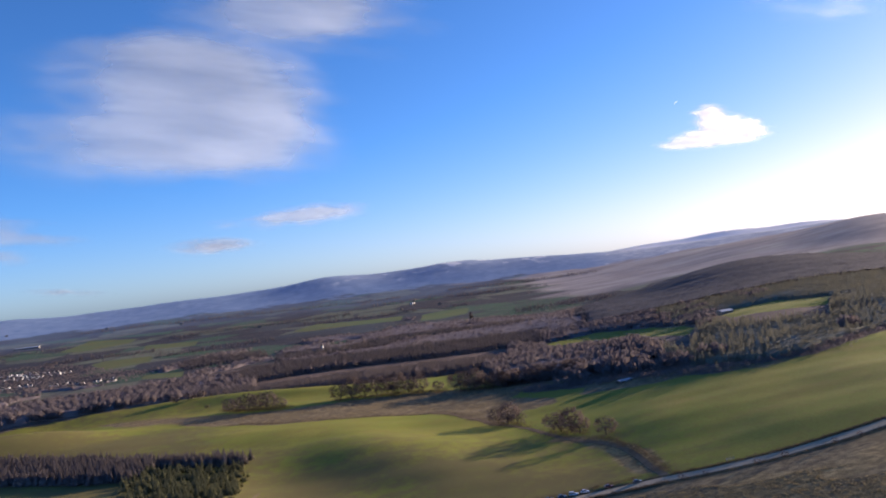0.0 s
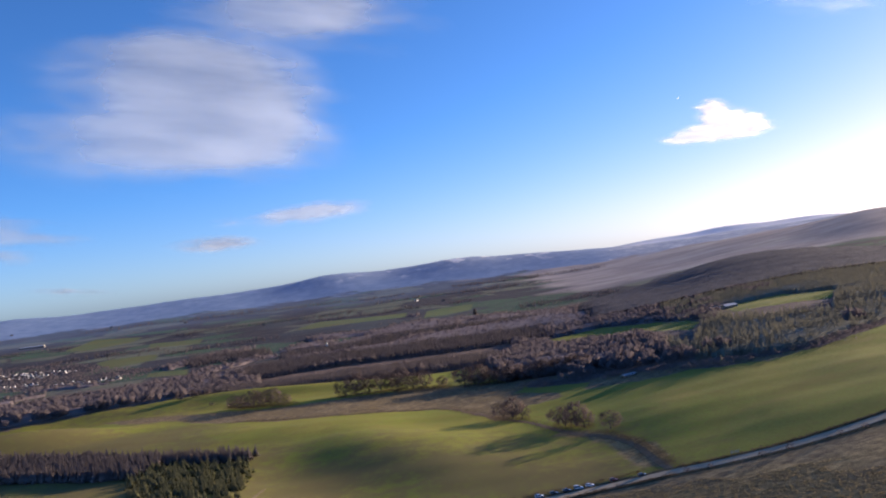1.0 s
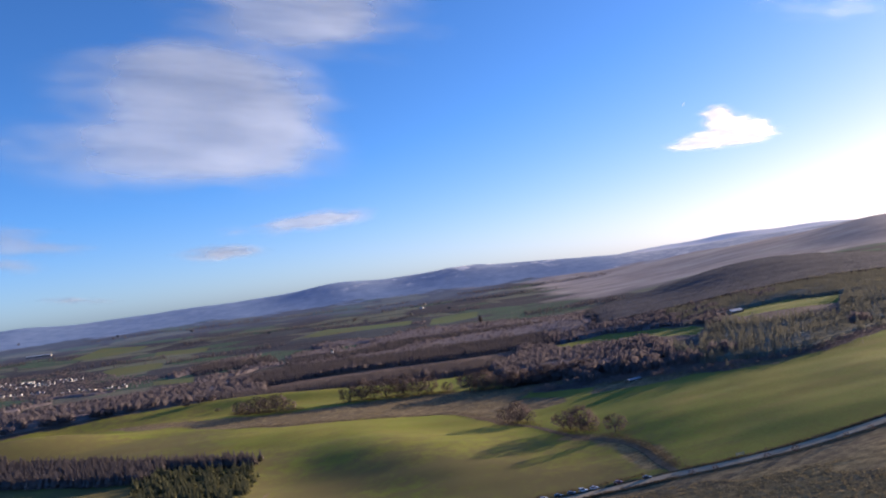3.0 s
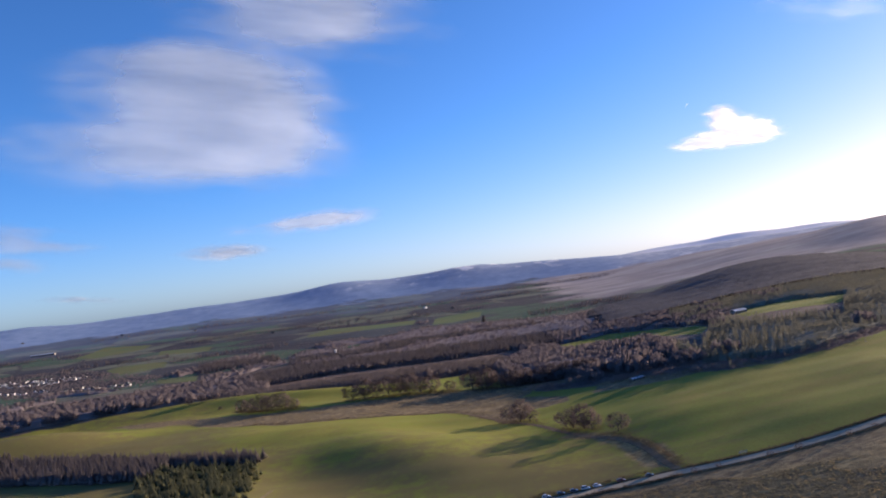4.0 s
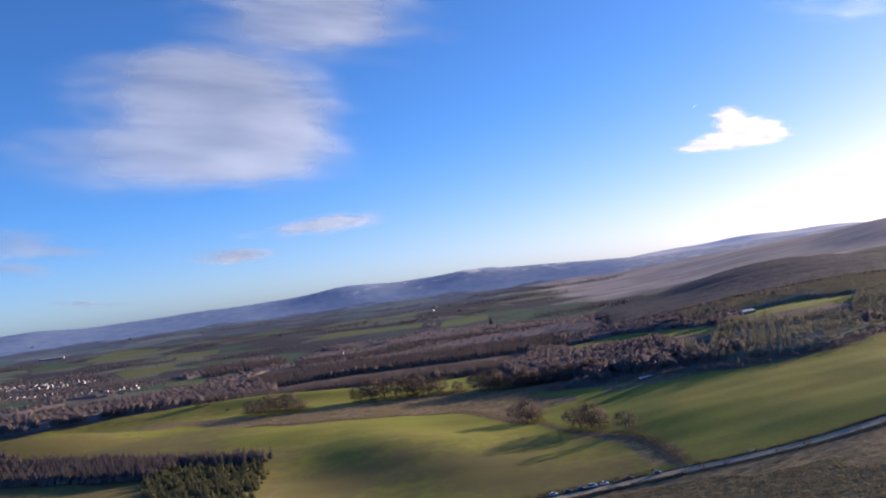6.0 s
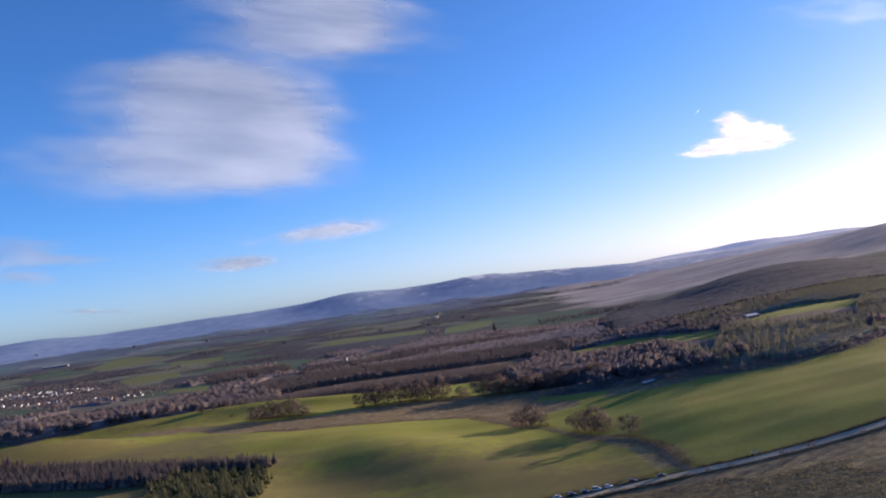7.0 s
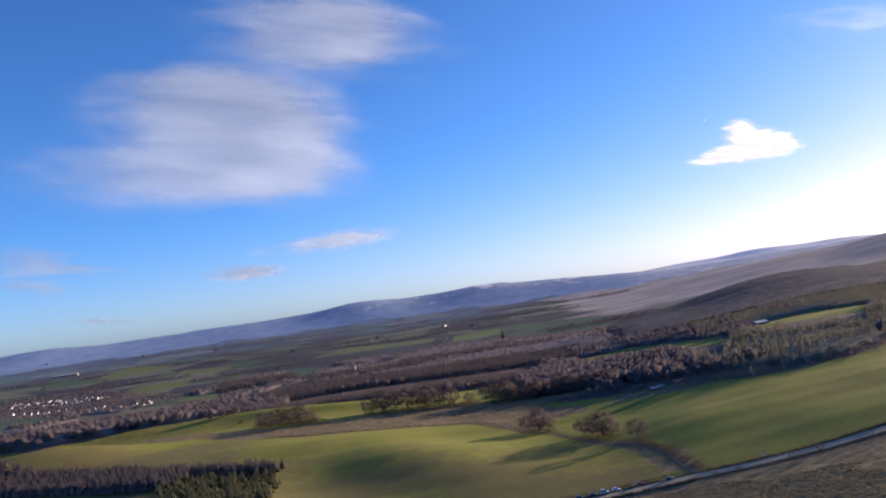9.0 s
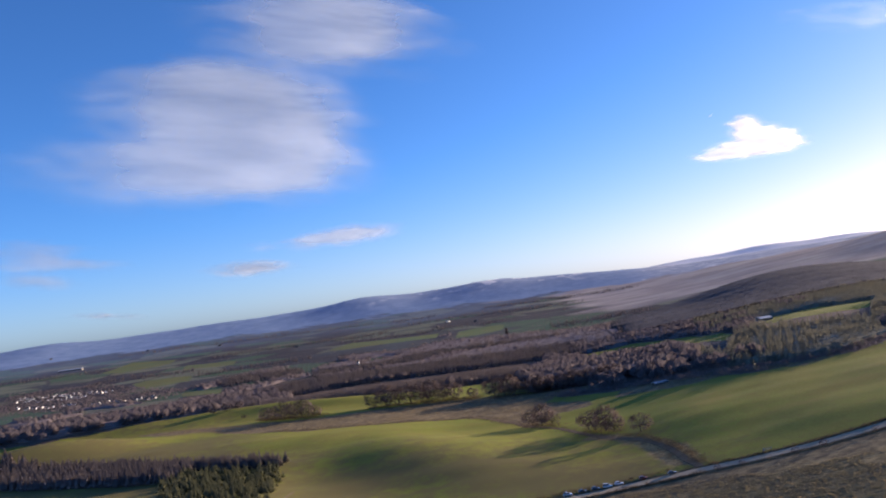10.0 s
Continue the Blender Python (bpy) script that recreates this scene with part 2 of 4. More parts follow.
# building tools
class Shape:
    """Collects vertices and faces for one mesh."""

    def __init__(self):
        self.v, self.f = [], []

    def add(self, points, faces):
        n = len(self.v)
        self.v += [tuple(p) for p in points]
        self.f += [tuple(i + n for i in q) for q in faces]
        return self

    def tube(self, a, b, ra, rb, sides=5):
        a, b = Vector(a), Vector(b)
        d = (b - a).normalized()
        u = d.orthogonal().normalized()
        w = d.cross(u)
        ring = [(math.cos(2 * math.pi * i / sides), math.sin(2 * math.pi * i / sides)) for i in range(sides)]
        pts = [a + (u * c + w * s) * ra for c, s in ring] + [b + (u * c + w * s) * rb for c, s in ring]
        return self.add(pts, [(i, (i + 1) % sides, sides + (i + 1) % sides, sides + i) for i in range(sides)] + [tuple(range(sides, 2 * sides)), tuple(range(sides - 1, -1, -1))])

    def box(self, x0, y0, z0, x1, y1, z1):
        pts = [(x, y, z) for z in (z0, z1) for x, y in ((x0, y0), (x1, y0), (x1, y1), (x0, y1))]
        return self.add(pts, [(3, 2, 1, 0), (4, 5, 6, 7), (0, 1, 5, 4), (1, 2, 6, 5), (2, 3, 7, 6), (3, 0, 4, 7)])

    def mesh(self, name, material):
        me = bpy.data.meshes.new(name)
        me.from_pydata(self.v, [], self.f)
        me.materials.append(material)
        return me


def part(name, shape, material, parent=None, label=""):
    ob = new(name, shape.mesh(name, material))
    if parent:
        ob.parent = parent
    return tagged(ob, label)


def big_mesh(name, verts, faces, material, smooth_shade=False):
    """A mesh from numpy arrays: verts (n, 3), faces (m, 3 or 4)."""
    me = bpy.data.meshes.new(name)
    n, k = faces.shape
    me.vertices.add(len(verts)), me.loops.add(n * k), me.polygons.add(n)
    me.vertices.foreach_set("co", verts.astype(np.float32).ravel())
    me.loops.foreach_set("vertex_index", faces.astype(np.int32).ravel())
    me.polygons.foreach_set("loop_start", (np.arange(n) * k).astype(np.int32))
    me.polygons.foreach_set("use_smooth", np.full(n, smooth_shade))
    me.update(calc_edges=True)
    me.materials.append(material)
    return me


def bump(x, y, cx, cy, sx, sy, turn=0.0):
    """A smooth mound of height one, centred at cx, cy."""
    c, s = math.cos(radians(turn)), math.sin(radians(turn))
    u, v = (x - cx) * c + (y - cy) * s, -(x - cx) * s + (y - cy) * c
    return np.exp(-(u / sx) ** 2 - (v / sy) ** 2)


def smooth(a, b, v):
    k = np.clip((v - a) / (b - a), 0, 1)
    return k * k * (3 - 2 * k)


def waves(x, y, length, seed, turns=5):
    """Soft rolling relief: a few sine trains with mixed headings."""
    rnd = np.random.RandomState(seed)
    total = 0 * x
    for i in range(turns):
        a, ph, k = rnd.uniform(0, math.pi), rnd.uniform(0, 6.28), 2 * math.pi / (length * rnd.uniform(0.6, 1.7))
        total = total + np.sin((x * math.cos(a) + y * math.sin(a)) * k + ph)
    return total / turns


def height(x, y):
    """Height of the land above the road junction, in metres."""
    x, y = np.asarray(x, float), np.asarray(y, float)
    r = np.hypot(x, y)
    az = np.degrees(np.arctan2(x, y))
    # long profile: low fields, wooded valley, plain that climbs to the hills
    z = np.interp(r, [0, 320, 560, 820, 1100, 1500, 2100, 3000, 3900, 5200], [-4, -7, -9, -9, -30, -34, -39, -12, 26, 55])
    # the land climbs towards the moor on the right
    near = 1 - smooth(420, 900, r)
    z = z + near * (44 * np.tanh(3.4 * np.log1p(np.exp((x - 52) / 22)) / 44) + 11 * smooth(-10, -170, x) - 3) + (1 - near) * smooth(5, 30, az) * np.interp(r, [700, 1000, 1600, 2200, 3200, 4200, 5000], [24, 44, 52, 50, 62, 45, 20])
    # fields in front
    z = z + 8.5 * bump(x, y, -40, 508, 100, 50, 118) - 6.0 * bump(x, y, -98, 455, 84, 52, 118)
    z = z + 4.3 * bump(x, y, -315, 632, 100, 40, -1) + 15.3 * bump(x, y, -354, 625, 98, 25, 34) + 12.3 * bump(x, y, -399, 811, 184, 35, 10) + 7.1 * bump(x, y, -181, 828, 116, 26, -6) + 7.0 * bump(x, y, -460, 770, 70, 36, 20)
    z = z + 2.5 * bump(x, y, 130, 470, 70, 50, 20) + 2.2 * bump(x, y, 215, 400, 80, 34, 15)
    z = z + (1.2 * waves(x * 0.45, y, 85, 3) + 0.5 * waves(x * 0.5, y, 36, 4)) * smooth(330, 420, r) * (1 - smooth(900, 1300, r))
    # valley floor, rolling plain
    z = z + 4.5 * waves(x, y, 600, 5, 7) * smooth(900, 1600, r) * (1 - 0.4 * smooth(3200, 4200, r))
    z = z + 34 * bump(az, r, 21, 1780, 7, 240) + 10 * bump(az, r, 9, 1500, 6, 150)
    # hills on the skyline
    top = 64 + 50 * bump(az, 0, 1.3, 0, 4.6, 1) + 42 * bump(az, 0, -7, 0, 3.6, 1) + 17 * bump(az, 0, 8.0, 0, 4.0, 1) + 13 * bump(az, 0, -15, 0, 7, 1) + 18 * bump(az, 0, -28, 0, 3, 1)
    rough = 4 * waves(az * 60, r * 0.8, 260, 7, 6) + 2.2 * waves(az * 60, r, 95, 8, 7) + 1.0 * waves(az * 60, r * 1.2, 42, 9, 7)
    z = z + (top - 20 + rough) * np.exp(-((r - 4350) / 450) ** 2) * (1 - 0.55 * smooth(9, 17, az))
    z = z + (27 * bump(az, 0, 15.5, 0, 3, 1) + 45 * bump(az, 0, 20.6, 0, 3.0, 1) + 36 * bump(az, 0, 26, 0, 3.2, 1) + 0.7 * rough + 3) * np.exp(-((r - 4780) / 240) ** 2)
    z = z + (48 * bump(az, 0, 30, 0, 4.5, 1) + 14 * bump(az, 0, 22, 0, 5, 1) + 40 * smooth(31, 42, az)) * np.exp(-((r - 3300) / 760) ** 2)
    return z

def edge_distance(x, y, polygon):
    """Metres inside (positive) or outside a polygon."""
    x, y = np.asarray(x, float), np.asarray(y, float)
    out = np.full(x.shape, -80.0)
    p = np.array(polygon, float)
    near = (x > p[:, 0].min() - 80) & (x < p[:, 0].max() + 80) & (y > p[:, 1].min() - 80) & (y < p[:, 1].max() + 80)
    u, v = x[near], y[near]
    best, inside = np.full(u.shape, 1e9), np.zeros(u.shape, bool)
    for (ax, ay), (bx, by) in zip(p, np.roll(p, -1, 0)):
        dx, dy = bx - ax, by - ay
        k = np.clip(((u - ax) * dx + (v - ay) * dy) / (dx * dx + dy * dy + 1e-9), 0, 1)
        best = np.minimum(best, np.hypot(u - ax - k * dx, v - ay - k * dy))
        cross = (ay > v) != (by > v)
        inside ^= cross & (u < (bx - ax) * (v - ay) / (by - ay + 1e-12) + ax)
    out[near] = np.where(inside, best, -np.minimum(best, 80))
    return out


ROAD = [(-700, 262), (-420, 290), (-200, 322), (-60, 345), (39, 357), (64, 358), (94, 356), (118, 351), (147, 349), (175, 351), (191, 354), (260, 368), (420, 410), (800, 510)]
LANE = [(95, 360), (93, 377), (93, 397), (92, 418), (86, 437), (75, 456), (64, 482), (50, 528), (34, 557), (14, 594), (-5, 632), (-60, 640), (-115, 640), (-180, 660)]
NEAR_FIELDS = [(-900, 330), (-900, 830), (-560, 770), (-431, 768), (-384, 792), (-352, 806), (-322, 819), (-285, 832), (-251, 843), (-216, 852), (-167, 862), (-118, 842), (-26, 836), (40, 848), (44, 742), (68, 662), (137, 612), (188, 548), (255, 538), (306, 566), (420, 640), (560, 700), (800, 760), (800, 512), (420, 412), (260, 370), (191, 356), (147, 351), (118, 353), (94, 358), (-60, 347), (-200, 324), (-420, 292)]
FAR_FIELDS = [
    [(150, 1200), (243, 1215), (300, 1085), (290, 884), (249, 800), (240, 1000), (190, 1110)],
    [(357, 1030), (395, 1060), (450, 1040), (445, 890), (398, 805), (350, 850), (335, 899)],
    [(-864, 2019), (-846, 2075), (-728, 2081), (-683, 1926), (-754, 1843)],
    [(-1174, 2526), (-1235, 2907), (-1016, 2774), (-992, 2633), (-1084, 2461)],
    [(-884, 2472), (-701, 2400), (-675, 2267), (-832, 2304)],
    [(-580, 1594), (-489, 1555), (-460, 1445), (-553, 1500)],
]
FAR_FIELDS += [
    [(-415, 2336), (-368, 2526), (-230, 2494), (-91, 2475), (-93, 2295), (-231, 2325), (-364, 2292)],
    [(-37, 2185), (16, 2189), (98, 2271), (113, 2460), (21, 2465), (-31, 2420)],
]
# Brown rough ground; some outlines also paint the shade below the trees.
RUSHES_AND_SHADE = [
    [(8, 642), (40, 645), (58, 650), (84, 615), (82, 589), (57, 587), (36, 546), (10, 594)],
    [(-330, 776), (-302, 774), (-256, 765), (-208, 735), (-168, 715), (-138, 718), (-104, 724), (-85, 735), (-33, 740), (13, 728), (48, 715), (80, 700), (60, 655), (15, 599), (-13, 633), (-49, 639), (-85, 644), (-105, 634), (-128, 636), (-162, 652), (-188, 664), (-225, 690), (-267, 712), (-300, 742)],
    [(24, 702), (76, 698), (101, 692), (108, 668), (72, 672), (40, 660)],
    [(99, 362), (100, 410), (88, 446), (70, 478), (60, 474), (80, 430), (82, 400), (84, 372)],
    # rough strip in front of the wood, painting in its shadow on the field
    [(101, 594), (121, 589), (139, 574), (158, 569), (179, 571), (192, 560), (215, 531), (250, 543), (225, 550), (203, 577), (188, 595), (171, 611), (154, 628), (135, 642), (115, 646)],
]
TOWN = [(-1280, 2200), (-960, 2100), (-560, 1620), (-580, 1480), (-760, 1500), (-960, 1560)]


def road_y(x):
    return np.interp(x, [p[0] for p in ROAD], [p[1] for p in ROAD])


def pasture(x, y):
    d = edge_distance(x, y, NEAR_FIELDS)
    for f in FAR_FIELDS:
        d = np.maximum(d, edge_distance(x, y, f))
    return d


def rushes(x, y):
    d = np.clip(road_y(x) - 4 - y, -80, 80)
    for f in RUSHES_AND_SHADE:
        d = np.maximum(d, edge_distance(x, y, f))
    return d


def ground_z(x, y):
    return float(height(np.array([x]), np.array([y]))[0])


# the land, one sheet to the skyline, finer where the land is seen
az_list = np.concatenate([np.arange(-180, -36, 4.0), np.arange(-36, 36.01, 0.12), np.arange(40, 179, 4.0)])
r_list = np.concatenate([[0.02, 20, 60, 120, 160], np.geomspace(190, 4930, 370)])
RR, AA = np.meshgrid(r_list, np.radians(az_list), indexing="ij")
gx, gy = RR * np.sin(AA), RR * np.cos(AA)
gz = height(gx, gy)
rows, cols = RR.shape
ids = np.arange(rows * cols).reshape(rows, cols)
right = np.roll(ids, -1, 1)
quads = np.stack([ids[:-1], right[:-1], right[1:], ids[1:]], -1).reshape(-1, 4)[:, ::-1]
ground_mesh = big_mesh("ground", np.stack([gx, gy, gz], -1).reshape(-1, 3), quads, LAND, True)
azd = np.degrees(AA)
zones = {
    "pasture": pasture(gx.ravel(), gy.ravel()),
    "rushes": rushes(gx.ravel(), gy.ravel()),
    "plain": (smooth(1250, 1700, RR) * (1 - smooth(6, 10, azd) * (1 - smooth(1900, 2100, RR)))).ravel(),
    "moor": (smooth(2250, 2500, RR + 60 * waves(gx, gy, 300, 21)) * smooth(5, 14, azd + (RR - 2600) * 0.004 + 5 * waves(gx * 0.35, gy, 170, 24))).ravel(),
    # hill tone starts out on the plain, so the painted haze grows with distance
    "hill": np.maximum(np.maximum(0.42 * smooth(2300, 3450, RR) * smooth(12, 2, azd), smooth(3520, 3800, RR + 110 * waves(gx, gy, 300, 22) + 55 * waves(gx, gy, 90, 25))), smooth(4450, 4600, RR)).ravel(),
    # The bump in the middle paints the hollow's shade; the rest is worn grass.
    "worn_shade": np.clip(np.maximum(np.maximum(1.15 * smooth(-120, -230, gx) * smooth(700, 640, gy), 0.9 * bump(gx, gy, -62, 462, 60, 55, 118)), np.maximum(0.5 * smooth(-150, -270, gx), smooth(560, 430, gy + 0.35 * gx) * smooth(150, 30, gx))) * (0.8 + 0.5 * waves(gx, gy, 60, 23)), 0, 1).ravel(),
    # Shade painted dark below the road and under the trees, plus peat patches.
    "peat_shade": np.clip(smooth(500, 575, gy) + smooth(380, 370, gy) * (smooth(34, 12, road_y(gx) - gy + 7 * waves(gx, gy, 30, 26)) + 0.8 * smooth(0.25, 0.6, waves(gx * 0.35, gy, 34, 27))), 0, 1).ravel(),
    # snow and frost, which also carry haze painted as a pale tone
    "snow_haze": (smooth(12, 16, azd) * smooth(4380, 4500, RR)).ravel(),
    "frost_haze": np.clip(0.52 * bump(azd, 0, 1, 0, 9, 1) * smooth(3800, 4200, RR) + smooth(11, 15, azd), 0, 1).ravel(),
}
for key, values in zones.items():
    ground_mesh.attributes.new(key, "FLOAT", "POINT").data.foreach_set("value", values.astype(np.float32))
ground = tagged(new("ground", ground_mesh), "rolling green winter pasture, brown moor and distant hills painted hazy blue", "ground", kind="structure")


def ribbon(name, line, half, lift, material, step=3.0, crown=0.0):
    """A strip that follows a line over the land."""
    pts = np.array(line, float)
    seg = np.hypot(*np.diff(pts, axis=0).T)
    s = np.concatenate([[0], np.cumsum(seg)])
    t = np.arange(0, s[-1], step)
    x, y = np.interp(t, s, pts[:, 0]), np.interp(t, s, pts[:, 1])
    soft = np.ones(7) / 7
    x[3:-3], y[3:-3] = np.convolve(x, soft, "valid"), np.convolve(y, soft, "valid")
    dx, dy = np.gradient(x), np.gradient(y)
    n = np.hypot(dx, dy)
    across = np.array([-1.3, -1, -0.5, 0, 0.5, 1, 1.3])
    vx = x[:, None] - (dy / n)[:, None] * across * half
    vy = y[:, None] + (dx / n)[:, None] * across * half
    level = height(vx, vy)
    vz = level + lift + crown * (1 - across ** 2)
    vz[:, [0, -1]] = level[:, [0, -1]] - 0.3
    a = np.arange(len(t) * 7).reshape(-1, 7)
    q = np.stack([a[:-1, :-1], a[1:, :-1], a[1:, 1:], a[:-1, 1:]], -1).reshape(-1, 4)[:, ::-1]
    return new(name, big_mesh(name, np.stack([vx, vy, vz], -1).reshape(-1, 3), q, material, False))


tagged(ribbon("verge", ROAD, 6.0, 0.12, VERGE), "dark rough grass verge beside the road", "verge", kind="structure")
tagged(ribbon("road", ROAD, 2.9, 0.3, ASPHALT), "narrow grey asphalt country road with sheen", "road", kind="structure")
tagged(ribbon("farm_track", LANE, 1.9, 0.1, TRACK), "muddy brown farm track between fields", "track", kind="structure")


# trees
def soft_normals(me, normals):
    """Free normals that make loose twigs shade as one rounded crown."""
    me.polygons.foreach_set("use_smooth", np.full(len(me.polygons), True))
    n = normals / np.maximum(np.linalg.norm(normals, axis=1, keepdims=True), 1e-6)
    me.attributes.new("custom_normal", "FLOAT_VECTOR", "POINT").data.foreach_set("vector", n.astype(np.float32).ravel())


def wound(tris, normals, toward):
    """Turns loose triangles so that their faces look the way given."""
    v, n = tris.reshape(-1, 3, 3), normals.reshape(-1, 3, 3)
    face = np.cross(v[:, 1] - v[:, 0], v[:, 2] - v[:, 0])
    back = np.einsum("ij,ij->i", face, toward(v.mean(1))) < 0
    v[back], n[back] = v[back][:, ::-1], n[back][:, ::-1]
    return v.reshape(-1, 3), n.reshape(-1, 3)


def limb_tree(seed, high, wide, thick, reach=60, blades=9):
    """Trunk and limbs, and the twigs that make the domed crown, of a bare tree. wide: the crown's half width over its height."""
    rnd = random.Random(seed)
    wood, twig = Shape(), Shape()
    lumps = [(rnd.uniform(0, 6.28), rnd.uniform(-0.2, 1.0), rnd.uniform(-0.22, 0.2)) for _ in range(7)]

    def shell(turn, lift, k):
        swell = 1 + sum(w * math.exp(-((math.cos(turn - t) - 1) * 3) ** 2 - ((lift - l) * 2.2) ** 2) for t, l, w in lumps)
        flat = math.sqrt(max(0.0, 1 - lift * lift))
        return Vector((math.cos(turn) * flat * wide * high * swell * k, math.sin(turn) * flat * wide * high * swell * k, high * (0.5 + 0.5 * (lift if lift > 0 else lift * 0.8) * swell * k)))

    def limb(a, b, r, sag):
        mid = a.lerp(b, 0.5) + Vector((rnd.uniform(-1, 1), rnd.uniform(-1, 1), sag)) * (b - a).length * 0.12
        wood.tube(a, mid, r, r * 0.75, 5), wood.tube(mid, b, r * 0.75, r * 0.35, 4)
        return mid

    fork = Vector((rnd.uniform(-0.02, 0.02) * high, rnd.uniform(-0.02, 0.02) * high, high * rnd.uniform(0.2, 0.3)))
    wood.tube((0, 0, -0.4), fork * 0.4, thick * 1.25, thick, 8), wood.tube(fork * 0.4, fork, thick, thick * 0.8, 8)
    mains = []
    for i in range(7):
        turn = i * 2.4 + rnd.uniform(-0.3, 0.3)
        end = shell(turn, rnd.uniform(0.0, 0.85), 0.6)
        mains.append((limb(fork, end, thick * 0.5, -1), end))
    for i in range(reach):
        tip = shell(rnd.uniform(0, 6.28), rnd.uniform(-0.95, 1.0), rnd.uniform(0.75, 1.0))
        a = min((p for pair in mains for p in pair), key=lambda p: (p - tip).length)
        mid = limb(a, tip, thick * 0.16, -0.5)
        for j in range(blades):
            p = mid.lerp(tip, rnd.uniform(0, 1.05))
            d = ((tip - a).normalized() * 0.8 + Vector((rnd.gauss(0, 0.6), rnd.gauss(0, 0.6), rnd.gauss(0.2, 0.4)))).normalized()
            size = high * rnd.uniform(0.06, 0.13)
            for q in range(4):
                e = d if q == 0 else (d + Vector((rnd.gauss(0, 0.6), rnd.gauss(0, 0.6), rnd.gauss(0, 0.5)))).normalized()
                c = p if q == 0 else p + d * size * rnd.uniform(0.2, 0.9)
                side = e.orthogonal().normalized() * high * (0.008 if q == 0 else 0.007)
                twig.add([c - side, c + side, c + e * size * (1.0 if q == 0 else rnd.uniform(0.4, 0.9))], [(0, 1, 2)])
    for i in range(reach * 15):
        p = shell(rnd.uniform(0, 6.28), rnd.uniform(-0.98, 1.0), rnd.uniform(0.4, 0.98) ** 0.5)
        d = (p - Vector((0, 0, high * 0.35))).normalized()
        e = (d + Vector((rnd.gauss(0, 0.5), rnd.gauss(0, 0.5), rnd.gauss(0.1, 0.4)))).normalized()
        side = e.orthogonal().normalized() * high * 0.0075
        twig.add([p - side, p + side, p + e * high * rnd.uniform(0.05, 0.11)], [(0, 1, 2)])
    return wood, twig


def tree_thing(seed, high, wide, label, thick=0.3, name="tree"):
    wood, twig = limb_tree(seed, high, wide, thick)
    base = tagged(new(name), label, "tree", kind="")
    part("trunk", wood, BARK, base)
    heart = np.array((0, 0, high * 0.45))
    v, n = wound(np.array(twig.v), np.array(twig.v) - heart, lambda c: c - heart)
    crown = new("crown", big_mesh("crown", v, np.arange(len(v)).reshape(-1, 3), TWIGS))
    crown.parent = base
    tagged(crown, "bare brown winter twigs")
    soft_normals(crown.data, n + (0, 0, high * 0.35))
    return base


tree_kinds = [tree_thing(11 + i, h, w, "bare broad winter tree with grey-brown twigs on pasture", 0.32) for i, (h, w) in enumerate(((10.5, 0.66), (11.5, 0.58), (9, 0.76), (11, 0.64)))]
tree_spots = []
rnd = random.Random(5)
for x, y, s in ((36, 557, 1.15), (42, 550, 1.3), (48, 544, 1.05), (66, 499, 1.0), (69, 491, 1.25), (74, 483, 1.3), (78, 476, 1.1), (89, 454, 0.95)):
    tree_spots.append((x, y, s, "trees along the farm track"))
for x, y, s in ((-94, 742, 1.45), (-84, 746, 1.75), (-72, 748, 1.9), (-61, 746, 1.85), (-50, 744, 1.6), (-41, 742, 1.75), (-31, 740, 1.7), (-22, 738, 1.45), (-4, 737, 0.9)):
    tree_spots.append((x, y, s, "tree row below the bank"))
for x, y, s in ((-198, 750, 1.1), (-188, 742, 1.45), (-177, 734, 1.5), (-166, 728, 1.5), (-156, 724, 1.45), (-147, 724, 1.15)):
    tree_spots.append((x, y, s, "tree clump in the hollow"))
for x, y, s in ((-270, 820, 0.6), (-258, 824, 0.75), (-246, 830, 0.65), (-232, 795, 0.4)):
    tree_spots.append((x, y, s, "trees on the bank's brow"))
for i in range(15):
    k = i / 14
    tree_spots.append((16 + 104 * k + rnd.uniform(-2, 2), 722 - 18 * k + rnd.uniform(-5, 5), rnd.uniform(1.25, 1.65), "tree row at the wood's edge"))
for i, (x, y, s, group) in enumerate(tree_spots):
    src = tree_kinds[i % 4]
    m = pose(x, y, ground_z(x, y), 0, 0, rnd.uniform(0, 360)) @ Matrix.Scale(s, 4)
    if i < 4:
        src.matrix_basis = m
        ob = src
    else:
        ob = copy_thing(src, m)
        ob.scale = (s, s, s)
    tagged(ob, group=group)


def crown_template(seed, high, wide, sprays, low=0.3, lean=0.25):
    """A far tree: a trunk and sprays of branches that fan out from it to a domed, uneven crown. Gives triangles and their normals."""
    r = np.random.RandomState(seed)
    tri = [[(-0.16, 0, 0), (0.16, 0, 0), (0, 0, high * 0.6)], [(0, -0.16, 0), (0, 0.16, 0), (0, 0, high * 0.6)]]
    for i in range(sprays):
        up, a = (i + 0.5) / sprays, i * 2.4 + r.uniform(-0.3, 0.3)
        swell = r.uniform(0.78, 1.12)
        flat = math.sqrt(max(0.02, 1 - (2 * up - 0.85) ** 2 / 1.4)) * wide * swell
        tip = np.array((math.cos(a) * flat, math.sin(a) * flat, high * (low + (1 - low) * up * swell)))
        root = np.array((0, 0, high * (low * 0.7 + 0.45 * up))) + tip * (0.35, 0.35, 0)
        side = np.cross(tip - root, r.normal(size=3))
        side *= wide * (1.1 / math.sqrt(sprays) + 0.06) * r.uniform(0.6, 1.2) / np.linalg.norm(side)
        tri.append([root, tip - side, tip + side * 0.6 + (0, 0, r.uniform(-0.6, 0.6))])
    return rounded(tri, lean)


